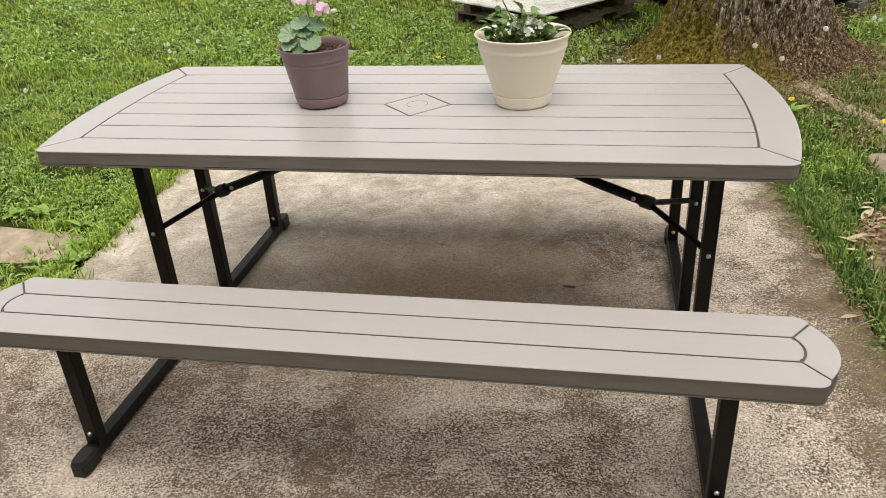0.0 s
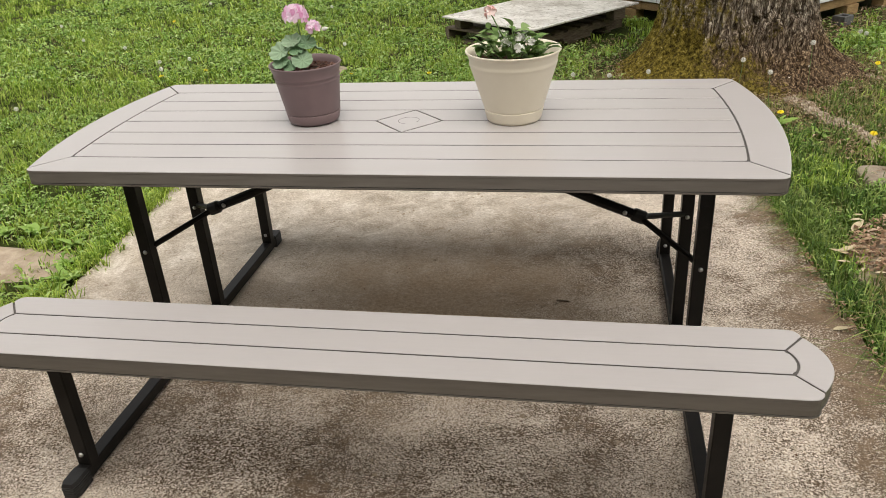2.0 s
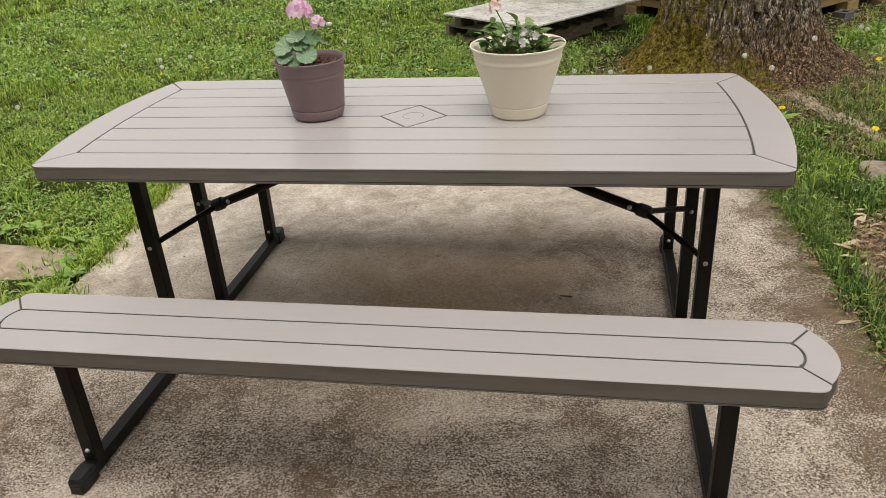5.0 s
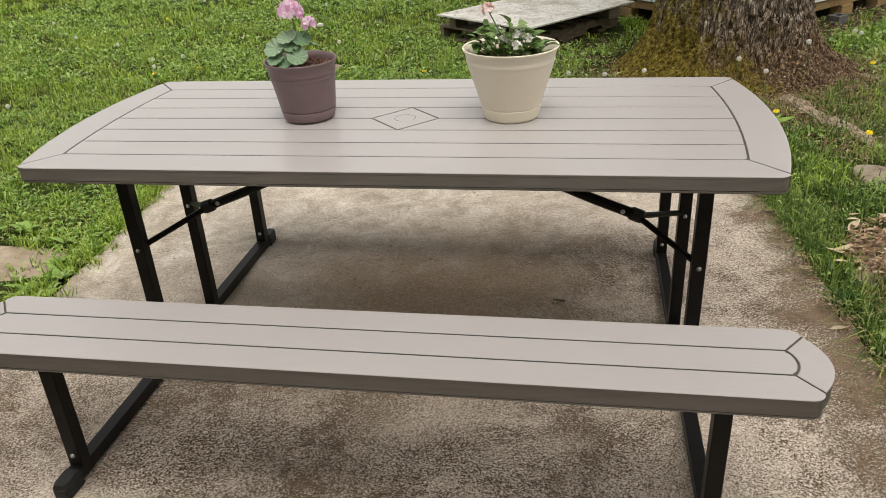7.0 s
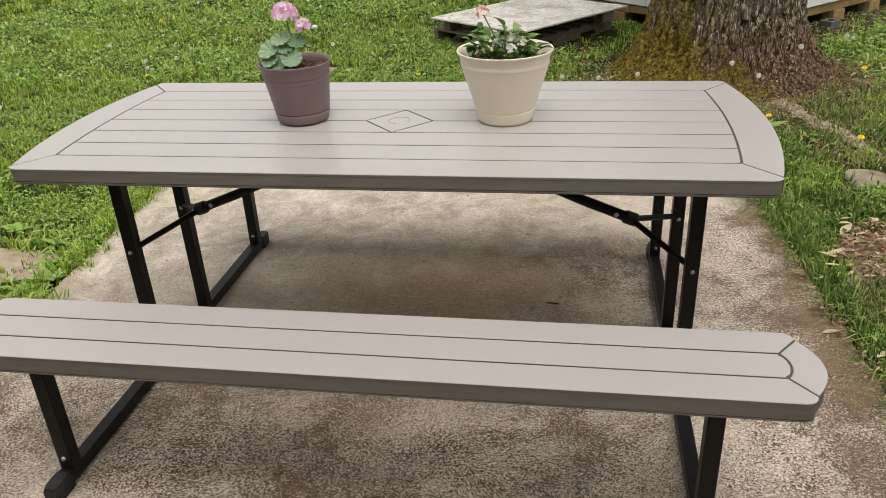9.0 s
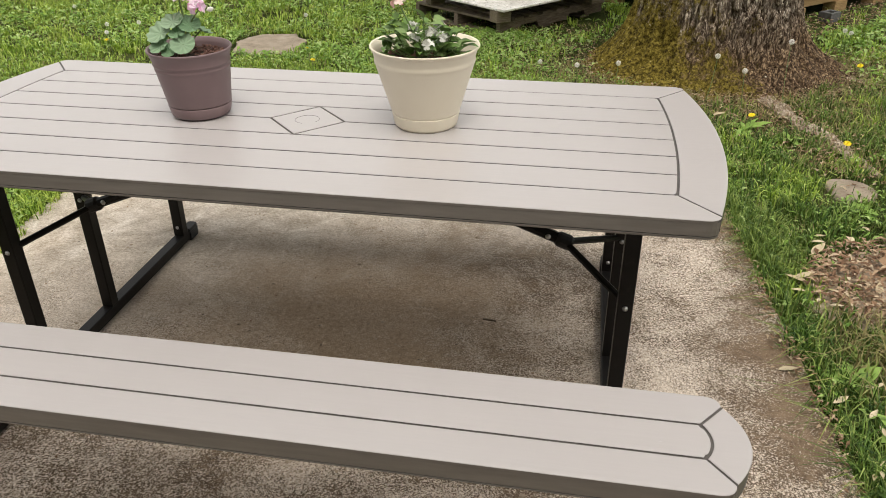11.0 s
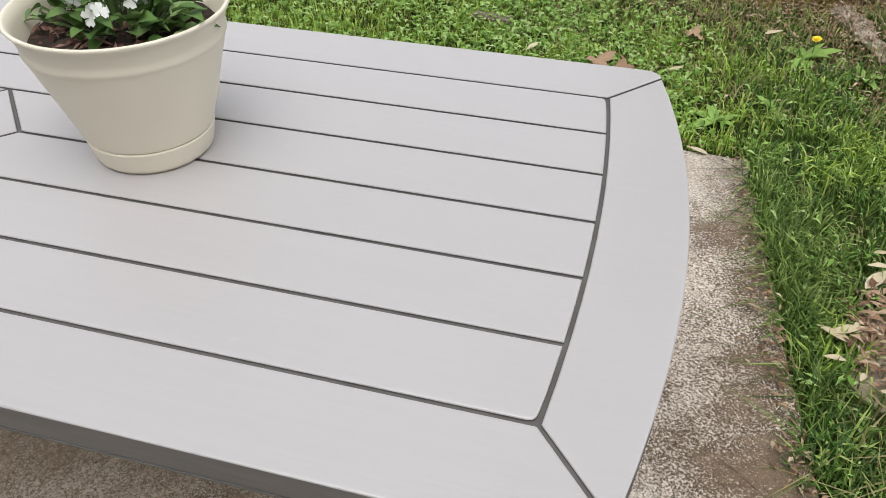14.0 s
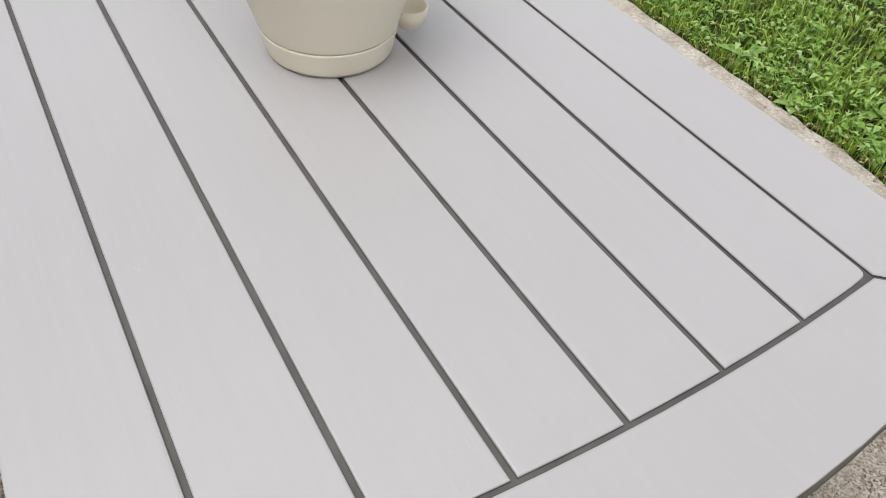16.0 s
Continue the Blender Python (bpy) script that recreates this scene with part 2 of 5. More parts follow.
def bark():
    m = Mat("ridged_bark_with_moss", 0.9, spec=0.15)
    warp = m.node("ShaderNodeTexNoise", Scale=9.0, Detail=4.0)
    m.put(warp.inputs["Vector"], m.pos)
    bent = m.node("ShaderNodeVectorMath")
    bent.operation = "MULTIPLY_ADD"
    m.put(bent.inputs[0], warp.outputs["Color"])
    bent.inputs[1].default_value = (0.028, 0.028, 0.06)
    m.put(bent.inputs[2], m.coords((1, 1, 0.27)))
    v = bent.outputs[0]
    plates = m.voronoi(44, v, "DISTANCE_TO_EDGE")
    tone = m.noise(62, 7, 0.78, v)
    broad = m.noise(5, 5, 0.6)
    grey = m.ramp(tone, (0.41, (0.030, 0.020, 0.013)), (0.50, (0.19, 0.146, 0.104)), (0.60, (0.66, 0.58, 0.48)))
    rust = m.ramp(tone, (0.42, (0.024, 0.014, 0.008)), (0.51, (0.125, 0.078, 0.043)), (0.60, (0.38, 0.27, 0.165)))
    sep = m.t.nodes.new("ShaderNodeSeparateXYZ")
    m.put(sep.inputs[0], m.pos)
    # rust-brown fuzz low down, moss on the damp side
    foot = m.math("SUBTRACT", m.math("ADD", 0.55, m.math("MULTIPLY", broad, 0.7)), m.math("MULTIPLY", sep.outputs["Z"], 1.5))
    c = m.mix(m.ramp(foot, (0.25, 0.0), (0.65, 1.0)), grey, rust)
    c = m.mix(m.ramp(plates, (0.0, 0.7), (0.13, 0.0)), c, (0.030, 0.020, 0.013))
    side = m.node("ShaderNodeMath")
    side.operation = "MULTIPLY_ADD"
    m.put(side.inputs[0], sep.outputs["X"])
    side.inputs[1].default_value, side.inputs[2].default_value = -1.22, 2.27
    low = m.math("MULTIPLY", sep.outputs["Z"], -1.05)
    rough = m.math("ADD", m.math("MULTIPLY", m.math("SUBTRACT", m.noise(5, 7, 0.72), 0.5), 3.2), m.math("MULTIPLY", m.math("SUBTRACT", m.noise(60, 6, 0.8), 0.5), 1.9))
    mask = m.ramp(m.math("ADD", m.math("ADD", side.outputs[0], low), rough), (0.25, 0.0), (0.65, 1.0))
    moss = m.ramp(m.noise(48, 8, 0.80), (0.40, (0.018, 0.012, 0.003)), (0.5, (0.122, 0.092, 0.014)), (0.61, (0.33, 0.26, 0.055)))
    c = m.mix(mask, c, moss)
    fleck = m.ramp(m.noise(48, 2, 0.5), (0.735, 0.0), (0.75, 0.9))
    c = m.mix(fleck, c, (0.72, 0.68, 0.58))
    h = m.mix(mask, m.ramp(plates, (0.0, 0.0), (0.2, 1.0)), m.noise(90, 6, 0.8))
    m.bump(m.mix(0.5, h, tone), 0.85, 0.016)
    return m.done(c)


def root_bark():
    m = Mat("bare_grey_root", 0.9, spec=0.15)
    g = m.noise(40, 7, 0.75, m.coords((2.2, 0.7, 2.2)), 0.6)
    c = m.ramp(g, (0.38, (0.10, 0.070, 0.046)), (0.5, (0.33, 0.262, 0.19)), (0.62, (0.60, 0.52, 0.42)))
    m.bump(g, 0.9, 0.012)
    return m.done(c)


def old_wood(name, a, b, along=(1, 9, 9)):
    m = Mat(name, 0.85, spec=0.2)
    g = m.noise(14, 6, 0.65, m.coords(along, local=True), 0.8)
    c = m.ramp(g, (0.3, a), (0.7, b))
    c = m.mix(m.ramp(m.noise(4, 5), (0.5, 0.0), (0.75, 0.6)), c, tuple(v * 0.4 for v in a))
    m.bump(g, 0.5, 0.004)
    return m.done(c)


def sheet_board():
    m = Mat("weathered_grey_sheet_board", 0.9, spec=0.2)
    c = m.ramp(m.noise(11, 6, 0.65), (0.3, (0.60, 0.58, 0.54)), (0.7, (0.84, 0.82, 0.78)))
    c = m.mix(m.ramp(m.noise(30, 5, 0.7), (0.54, 0.0), (0.66, 0.85)), c, (0.20, 0.165, 0.12))
    c = m.mix(m.ramp(m.noise(3.5, 6, 0.7), (0.46, 0.0), (0.64, 0.6)), c, (0.30, 0.265, 0.215))
    c = m.mix(m.ramp(m.noise(55, 3, 0.7), (0.64, 0.0), (0.7, 0.9)), c, (0.66, 0.64, 0.60))
    m.bump(m.noise(60, 5, 0.7), 0.4, 0.004)
    return m.done(c)


TOP, BODY, GROOVE_SHADE, STEEL = plastic_top(), plastic_body(), groove_shade(), steel()
CAP = flat("black_rubber_cap", (0.007, 0.007, 0.007), (0.016, 0.016, 0.016), 40, 0.6)
ZINC = flat("zinc_bolt", (0.5, 0.5, 0.5), (0.65, 0.65, 0.66), 200, 0.3, metal=1.0)
CONCRETE, EARTH, DIRT, BARK = concrete(), earth(), dirt(), bark()
ROOT = root_bark()
STONE = flat("flat_tan_stone", (0.22, 0.175, 0.125), (0.37, 0.31, 0.24), 12, 0.9, 0.6, dist=0.01)
CREAM = flat("cream_plastic", (0.76, 0.69, 0.55), (0.80, 0.735, 0.595), 6, 0.5, 0.03)
MAUVE = flat("mauve_brown_plastic", (0.165, 0.112, 0.114), (0.198, 0.136, 0.138), 8, 0.45, 0.05)
POTSOIL = flat("dark_potting_mix", (0.022, 0.014, 0.009), (0.07, 0.042, 0.027), 90, 0.95, 0.9, dist=0.006)
CHIP = varied("bark_chips", (0.06, 0.026, 0.020), (0.17, 0.085, 0.065), (0.30, 0.18, 0.14), rough=0.9)
GERLEAF = varied("geranium_leaf", (0.17, 0.30, 0.16), (0.34, 0.47, 0.31), rough=0.6, trans=0.2, by="rand", bump_scale=90)
PETAL = varied("pink_petal", (0.86, 0.46, 0.69), (0.94, 0.68, 0.85), (0.97, 0.86, 0.94), rough=0.6, trans=0.35, spread=0.05)
SALMON = varied("salmon_petal", (0.88, 0.48, 0.46), (0.94, 0.80, 0.76), rough=0.6, trans=0.3, spread=0.05)
WHITE_PETAL = varied("white_petal", (0.78, 0.78, 0.74), (0.88, 0.87, 0.82), rough=0.6, trans=0.3, spread=0.05)
BEDLEAF = varied("bedding_leaf", (0.085, 0.165, 0.038), (0.16, 0.275, 0.070), (0.29, 0.41, 0.16), rough=0.45, trans=0.2, by="rand", bump_scale=90)
STALK = flat("green_stalk", (0.10, 0.17, 0.05), (0.16, 0.24, 0.08), 60, 0.6)
GRASS = varied("grass_blade", (0.085, 0.168, 0.017), (0.205, 0.345, 0.036), (0.37, 0.54, 0.068), (0.66, 0.76, 0.21), rough=0.45, trans=0.25, spread=0.15, patch=((0.23, 0.325, 0.038), (0.50, 0.60, 0.13)))
# darker, bluer set of the grass colours, used to the right of the patio
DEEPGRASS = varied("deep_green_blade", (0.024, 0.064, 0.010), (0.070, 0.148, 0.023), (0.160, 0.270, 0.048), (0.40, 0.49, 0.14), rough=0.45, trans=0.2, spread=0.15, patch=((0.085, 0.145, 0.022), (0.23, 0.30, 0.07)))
DRYGRASS = varied("straw_blade", (0.22, 0.19, 0.08), (0.38, 0.32, 0.16), (0.28, 0.30, 0.09), rough=0.7, trans=0.2)
WEED = varied("broad_weed_leaf", (0.11, 0.23, 0.028), (0.22, 0.38, 0.058), (0.34, 0.51, 0.13), (0.50, 0.63, 0.26), rough=0.5, trans=0.2)
LITTER = varied("dry_leaf_litter", (0.12, 0.062, 0.035), (0.25, 0.148, 0.088), (0.39, 0.265, 0.165), (0.58, 0.47, 0.33), rough=0.85)
DRYLEAF = varied("dry_leaf", (0.27, 0.165, 0.095), (0.40, 0.27, 0.17), rough=0.8, by="rand")
PALELEAF = varied("pale_dry_leaf", (0.50, 0.41, 0.26), (0.62, 0.54, 0.38), rough=0.8, by="rand")
YELLOW = varied("dandelion_yellow", (0.85, 0.66, 0.02), (0.92, 0.78, 0.05), rough=0.6, spread=0.05)
FLUFF = varied("dandelion_fluff", (0.84, 0.83, 0.79), (0.92, 0.91, 0.88), rough=0.9, trans=0.15, spread=0.02)
PALLET = old_wood("weathered_pallet_wood", (0.105, 0.080, 0.058), (0.29, 0.235, 0.178))
SKID = old_wood("yellow_softwood", (0.22, 0.14, 0.062), (0.42, 0.285, 0.14))
BOARD = sheet_board()
SIDING = flat("white_painted_siding", (0.72, 0.73, 0.74), (0.80, 0.81, 0.82), 3, 0.5, 0.05)
BLOCK = flat("grey_concrete_block", (0.075, 0.075, 0.075), (0.15, 0.15, 0.147), 30, 0.95, 0.6, dist=0.006)
SHADEWALL = flat("brown_wall", (0.11, 0.09, 0.07), (0.16, 0.13, 0.105), 5, 0.9, 0.3)
ROOFING = flat("grey_roof_felt", (0.10, 0.10, 0.105), (0.16, 0.16, 0.165), 30, 0.9, 0.4)
LEAFCROWN = varied("tree_leaf", (0.05, 0.12, 0.02), (0.09, 0.19, 0.035), rough=0.5, trans=0.3)


# ---- mesh helpers ----
def mesh_of(bm, name, material, smooth=False):
    me = bpy.data.meshes.new(name)
    bm.to_mesh(me)
    bm.free()
    me.materials.append(material)
    if smooth:
        me.polygons.foreach_set("use_smooth", [True] * len(me.polygons))
    return me


def part(name, bm, material, parent=None, label="", smooth=False):
    """Links a bmesh, or a mesh that is already made, as ONE mesh object under a thing or a part."""
    me = bm if isinstance(bm, bpy.types.Mesh) else mesh_of(bm, name, material, smooth)
    ob = new(name, me)
    ob.parent = parent
    return tagged(ob, label) if label else ob


def empty(name, x=0, y=0, z=0, rz=0):
    ob = new(name)
    ob.matrix_world = pose(x, y, z, 0, 0, rz)
    return ob


def arrays(name, verts, tris, material, smooth=False):
    """A mesh from numpy arrays of vertices and triangles."""
    me = bpy.data.meshes.new(name)
    me.vertices.add(len(verts))
    me.vertices.foreach_set("co", np.asarray(verts, np.float32).ravel())
    me.loops.add(3 * len(tris))
    me.loops.foreach_set("vertex_index", np.asarray(tris, np.int32).ravel())
    me.polygons.add(len(tris))
    me.polygons.foreach_set("loop_start", np.arange(0, 3 * len(tris), 3, dtype=np.int32))
    me.polygons.foreach_set("use_smooth", np.full(len(tris), smooth))
    me.update(calc_edges=True)
    me.materials.append(material)
    return me


def offset(poly, d):
    """A closed counter-clockwise outline moved inwards by d, corners mitred."""
    n, out = len(poly), []
    for i in range(n):
        a, b, c = (Vector(poly[j % n]) for j in (i - 1, i, i + 1))
        e, f = (b - a).normalized(), (c - b).normalized()
        p, q = Vector((-e.y, e.x)), Vector((-f.y, f.x))
        k = max(0.35, 1 + p.dot(q))
        out.append(tuple(b + (p + q) * (d / k)))
    return out


def loft(rings, cap_low=True, cap_high=True):
    """Rings of 3D points, each as long as the next, skinned into one bmesh."""
    bm = bmesh.new()
    made = [[bm.verts.new(p) for p in ring] for ring in rings]
    n = len(made[0])
    for low, high in zip(made, made[1:]):
        for i in range(n):
            bm.faces.new((low[i], low[(i + 1) % n], high[(i + 1) % n], high[i]))
    if cap_low:
        bm.faces.new(made[0][::-1])
    if cap_high:
        bm.faces.new(made[-1])
    return bm


def slab(poly, steps):
    """An upright prism over an outline; steps: (inset, height) from the bottom up."""
    return loft([[(x, y, z) for x, y in (offset(poly, d) if d else poly)] for d, z in steps])


def beam(a, b, w, h, up=(0, 0, 1), edge=0.003):
    """A tube of rectangular section with rounded edges from a to b."""
    a, b = Vector(a), Vector(b)
    d = (b - a).normalized()
    s = d.cross(Vector(up)).normalized()
    u = s.cross(d)
    ring = []
    for cx, cy, start in ((1, 1, 0), (-1, 1, 90), (-1, -1, 180), (1, -1, 270)):
        for k in (0, 45, 90):
            t = radians(start + k)
            ring.append((cx * (w / 2 - edge) + edge * math.cos(t), cy * (h / 2 - edge) + edge * math.sin(t)))
    return loft([[tuple(p + s * x + u * y) for x, y in ring] for p in (a, b)])


def rod(path, radii, sides=8):
    """A round tube along a path of points."""
    pts = [Vector(p) for p in path]
    rings = []
    for i, p in enumerate(pts):
        d = (pts[min(i + 1, len(pts) - 1)] - pts[max(i - 1, 0)]).normalized()
        s = d.cross(Vector((0.31, 0.12, 0.94)) if abs(d.z) < 0.9 else Vector((1, 0, 0))).normalized()
        u = s.cross(d)
        r = radii[i] if hasattr(radii, "__len__") else radii
        rings.append([tuple(p + r * (math.cos(t) * s - math.sin(t) * u)) for t in np.linspace(0, 2 * math.pi, sides, endpoint=False)])
    return loft([ring[::-1] for ring in rings])


def lathe(profile, n=48):
    """A profile of (radius, height) turned about the z axis."""
    return loft([[(r * math.cos(t), r * math.sin(t), z) for t in np.linspace(0, 2 * math.pi, n, endpoint=False)] for r, z in profile])


def box(x, y, z, sx, sy, sz, edge=0.004):
    """A block standing on height z, with its edges taken off."""
    p = [(x - sx / 2, y - sy / 2), (x + sx / 2, y - sy / 2), (x + sx / 2, y + sy / 2), (x - sx / 2, y + sy / 2)]
    return slab(p, [(edge, z), (0, z + edge), (0, z + sz - edge), (edge, z + sz)])


# ---- ground, slab of concrete, bare patch ----
def slab_right(y):
    return 1.318 - 0.085 * y if y > 0 else 1.318 - 0.03 * y


def slab_left(y):
    return -1.40 - 0.085 * y if y > 0 else -1.40


SLAB_BACK, SLAB_FRONT = 1.42, -2.62
TREE = (1.40, 3.43)


def slab_back(x):
    """The far edge, which runs a little askew."""
    return SLAB_BACK + 0.095 * np.clip((1.05 - x) / 0.85, 0, 1)


def trunk_radius(z, t):
    """The trunk's girth, with the root flares at its foot."""
    flare = 0.28 * math.exp(-z / 0.16)
    lobes = 0.28 * max(0, math.cos(t - 6.05)) ** 6 + 0.30 * max(0, math.cos(t - 4.95)) ** 10 + 0.16 * max(0, math.cos(t - 3.5)) ** 4 + 0.07 * math.cos(3 * t + 1)
    return 0.445 - 0.012 * z + flare * (1 + 1.6 * lobes) + 0.012 * math.sin(5 * t + 2 * z)


def ground():
    """One sheet to the horizon, finer near the patio."""
    xs = sorted({*np.round(np.arange(-8, 7.01, 0.25), 3), -3000.0, -400.0, -80.0, -25.0, 25.0, 80.0, 400.0, 3000.0})
    ys = sorted({*np.round(np.arange(-7, 16.01, 0.25), 3), -3000.0, -400.0, -80.0, -25.0, 40.0, 120.0, 400.0, 3000.0})
    bm = bmesh.new()
    grid = []
    for y in ys:
        row = []
        for x in xs:
            z = -0.02 + 0.012 * noise.noise((x * 1.3, y * 1.3, 0))
            far = max(0, math.hypot(x, y - 2) - 3.5)
            z += 0.02 * min(1, far / 6) * noise.noise((x * 0.4, y * 0.4, 3))
            row.append(bm.verts.new((x, y, z)))
        grid.append(row)
    for a, b in zip(grid, grid[1:]):
        for i in range(len(xs) - 1):
            bm.faces.new((a[i], a[i + 1], b[i + 1], b[i]))
    tagged(part("ground", bm, EARTH, smooth=True), "soil of a mown lawn under grass and weeds", "ground", kind="structure")


def ragged(points, step, amount, seed):
    """An outline with its straight sides broken up, as a crumbling edge has it."""
    out = []
    for (x0, y0), (x1, y1) in zip(points, points[1:] + points[:1]):
        n = max(1, int(math.hypot(x1 - x0, y1 - y0) / step))
        for i in range(n):
            x, y = x0 + (x1 - x0) * i / n, y0 + (y1 - y0) * i / n
            out.append((x + amount * noise.noise((x * 9, y * 9, seed)) + amount * 0.6 * noise.noise((x * 30, y * 30, seed)),
                        y + amount * noise.noise((x * 9, y * 9, seed + 5)) + amount * 0.6 * noise.noise((x * 30, y * 30, seed + 5))))
    return out


def blob(cx, cy, rx, ry, seed, n=40):
    """An uneven rounded patch."""
    out = []
    for t in np.linspace(0, 2 * math.pi, n, endpoint=False):
        c, q = math.cos(t), math.sin(t)
        k = 1 + 0.28 * noise.noise((c * 1.7, q * 1.7, seed)) + 0.12 * noise.noise((c * 5, q * 5, seed))
        out.append((cx + rx * k * c, cy + ry * k * q))
    return out


def patio():
    corners = [(slab_left(SLAB_FRONT), SLAB_FRONT), (slab_right(SLAB_FRONT), SLAB_FRONT), (slab_right(0), 0), (slab_right(SLAB_BACK) + 0.02, SLAB_BACK), (1.05, SLAB_BACK),
               (0.20, slab_back(0.20)), (slab_left(SLAB_BACK), slab_back(-1.5)), (slab_left(0), 0)]
    bm = slab(ragged(corners, 0.05, 0.014, 1), [(0, -0.12), (0, -0.012), (0.004, -0.003), (0.012, 0)])
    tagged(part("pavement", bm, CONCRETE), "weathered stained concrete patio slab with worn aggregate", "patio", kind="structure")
    for pts in (blob(-2.15, 0.46, 0.58, 0.19, 7),):
        bm = slab(pts, [(0, -0.09), (0.0, -0.018), (0.04, -0.008)])
        tagged(part("dirt_patch", bm, DIRT), "bare trodden tan dirt beside the patio", "dirt", kind="structure")
    bm = slab(blob(1.90, 0.70, 0.50, 0.33, 21), [(0, -0.09), (0, -0.014), (0.05, -0.002)])
    tagged(part("mulch_bed", bm, DIRT), "brown bed of wood chips and dead leaves", "mulch", kind="structure")


def shade_wall():
    """A plain wall added behind the patio, never in view, to shade it from that side."""
    bm = box(0, -2.78, -0.1, 15, 0.3, 2.9, 0.01)
    tagged(part("wall_south", bm, SHADEWALL), "plain brown unseen wall added behind the patio for shade", "wall", kind="structure")


ground()
patio()
shade_wall()


# ---- picnic table ----
def end_arc(x_corner, x_mid, y, n=10):
    """Points of a bowed end from -y up to +y."""
    return [(x_corner + (x_mid - x_corner) * (1 - (v / y) ** 2), v) for v in np.linspace(-y, y, n)]


def outer_outline(xc, xm, yc, depth, n=14, r=5):
    """The whole top: straight sides, bowed ends, rounded corners."""
    right = end_arc(xc, xm, yc, n)
    low = [(xc - 0.028 + 0.028 * math.sin(t), -depth + (depth - yc) * (1 - math.cos(t))) for t in np.linspace(0, math.pi / 2, r)][:-1]
    half = low + right + [(x, -y) for x, y in low[::-1]]
    return half + [(-x, -y) for x, y in half]


def board_steps(gap, top, low):
    """A moulded board: straight side, then a rounded upper edge."""
    return [(gap, low), (gap, top - 0.0016), (gap + 0.0006, top - 0.0005), (gap + 0.0022, top)]


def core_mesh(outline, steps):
    """The body below the boards, its top dark with the grooves' shade put into the colour."""
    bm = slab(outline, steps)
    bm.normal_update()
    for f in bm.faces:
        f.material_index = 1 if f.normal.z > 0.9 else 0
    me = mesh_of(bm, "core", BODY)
    me.materials.append(GROOVE_SHADE)
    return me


def top_of_table(parent, name, z, xi, xim, yi, xo, xom, yo, depth, thick, lines, cx=0.0, cy=0.0, diamond=None):
    """A moulded top of boards over a brown body: frame boards, inner planks, bowed ends."""
    low, gap = -0.0035, 0.0027
    ol = outer_outline(xo, xom, yo, depth)
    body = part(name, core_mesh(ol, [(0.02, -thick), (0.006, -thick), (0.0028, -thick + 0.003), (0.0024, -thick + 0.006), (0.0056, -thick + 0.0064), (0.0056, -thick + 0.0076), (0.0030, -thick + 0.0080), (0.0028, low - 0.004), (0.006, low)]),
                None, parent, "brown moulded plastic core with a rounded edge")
    body.location = (cx, cy, z)

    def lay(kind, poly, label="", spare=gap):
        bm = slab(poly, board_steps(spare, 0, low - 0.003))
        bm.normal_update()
        # tops greige, outer sides brown, inner sides dark with painted groove shade
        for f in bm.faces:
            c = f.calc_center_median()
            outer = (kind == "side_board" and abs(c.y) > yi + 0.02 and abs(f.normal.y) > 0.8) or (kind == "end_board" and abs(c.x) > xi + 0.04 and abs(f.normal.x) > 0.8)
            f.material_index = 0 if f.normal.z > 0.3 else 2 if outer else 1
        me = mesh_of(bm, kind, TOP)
        me.materials.append(GROOVE_SHADE)
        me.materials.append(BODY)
        return part(kind, me, None, body, label)

    # inner planks
    def x_end(y):
        return xi + (xim - xi) * (1 - (y / yi) ** 2)

    k = 1.0 if len(lines) > 2 else 0.5
    for a, b in zip(lines, lines[1:]):
        right = [(x_end(y), y) for y in np.linspace(a, b, 4 if k == 1.0 else 9)]
        if b == lines[-1]:
            x, y = right.pop()
            right += [(x + 0.0008 * k, y - 0.012 * k), (x - 0.001 * k, y - 0.0055 * k), (x - 0.0045 * k, y - 0.0015 * k), (x - 0.011 * k, y)]
        if a == lines[0]:
            x, y = right.pop(0)
            right = [(x - 0.011 * k, y), (x - 0.0045 * k, y + 0.0015 * k), (x - 0.001 * k, y + 0.0055 * k), (x + 0.0008 * k, y + 0.012 * k)] + right
        left = [(-x, y) for x, y in right[::-1]]
        if diamond and (abs(a) < 1e-6 or abs(b) < 1e-6):
            tip = diamond
            cut = [(0.0, b), (tip, a)] if abs(a) < 1e-6 else [(tip, b), (0.0, a)]
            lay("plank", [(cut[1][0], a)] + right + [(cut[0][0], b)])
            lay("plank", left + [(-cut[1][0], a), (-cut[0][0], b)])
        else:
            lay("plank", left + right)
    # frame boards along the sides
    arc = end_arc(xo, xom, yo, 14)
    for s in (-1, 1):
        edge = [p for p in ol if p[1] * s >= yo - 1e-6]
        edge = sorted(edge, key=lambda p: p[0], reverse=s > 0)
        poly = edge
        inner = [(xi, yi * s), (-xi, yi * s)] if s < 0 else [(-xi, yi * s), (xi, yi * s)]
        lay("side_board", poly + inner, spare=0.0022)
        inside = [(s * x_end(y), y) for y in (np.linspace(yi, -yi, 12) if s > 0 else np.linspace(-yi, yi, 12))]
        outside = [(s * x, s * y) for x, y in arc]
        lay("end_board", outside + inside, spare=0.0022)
    # thin dark strips that paint the shaded seams at the four corners of the edge
    for sx in (-1, 1):
        for sy in (-1, 1):
            way = Vector((xo - xi, yo - yi)).normalized()
            px, py = min((p for p in ol if p[0] > xi and p[1] > yi), key=lambda p: abs((p[0] - xi) * way.y - (p[1] - yi) * way.x))
            px, py = sx * (px - way.x * 0.0042), sy * (py - way.y * 0.0042)
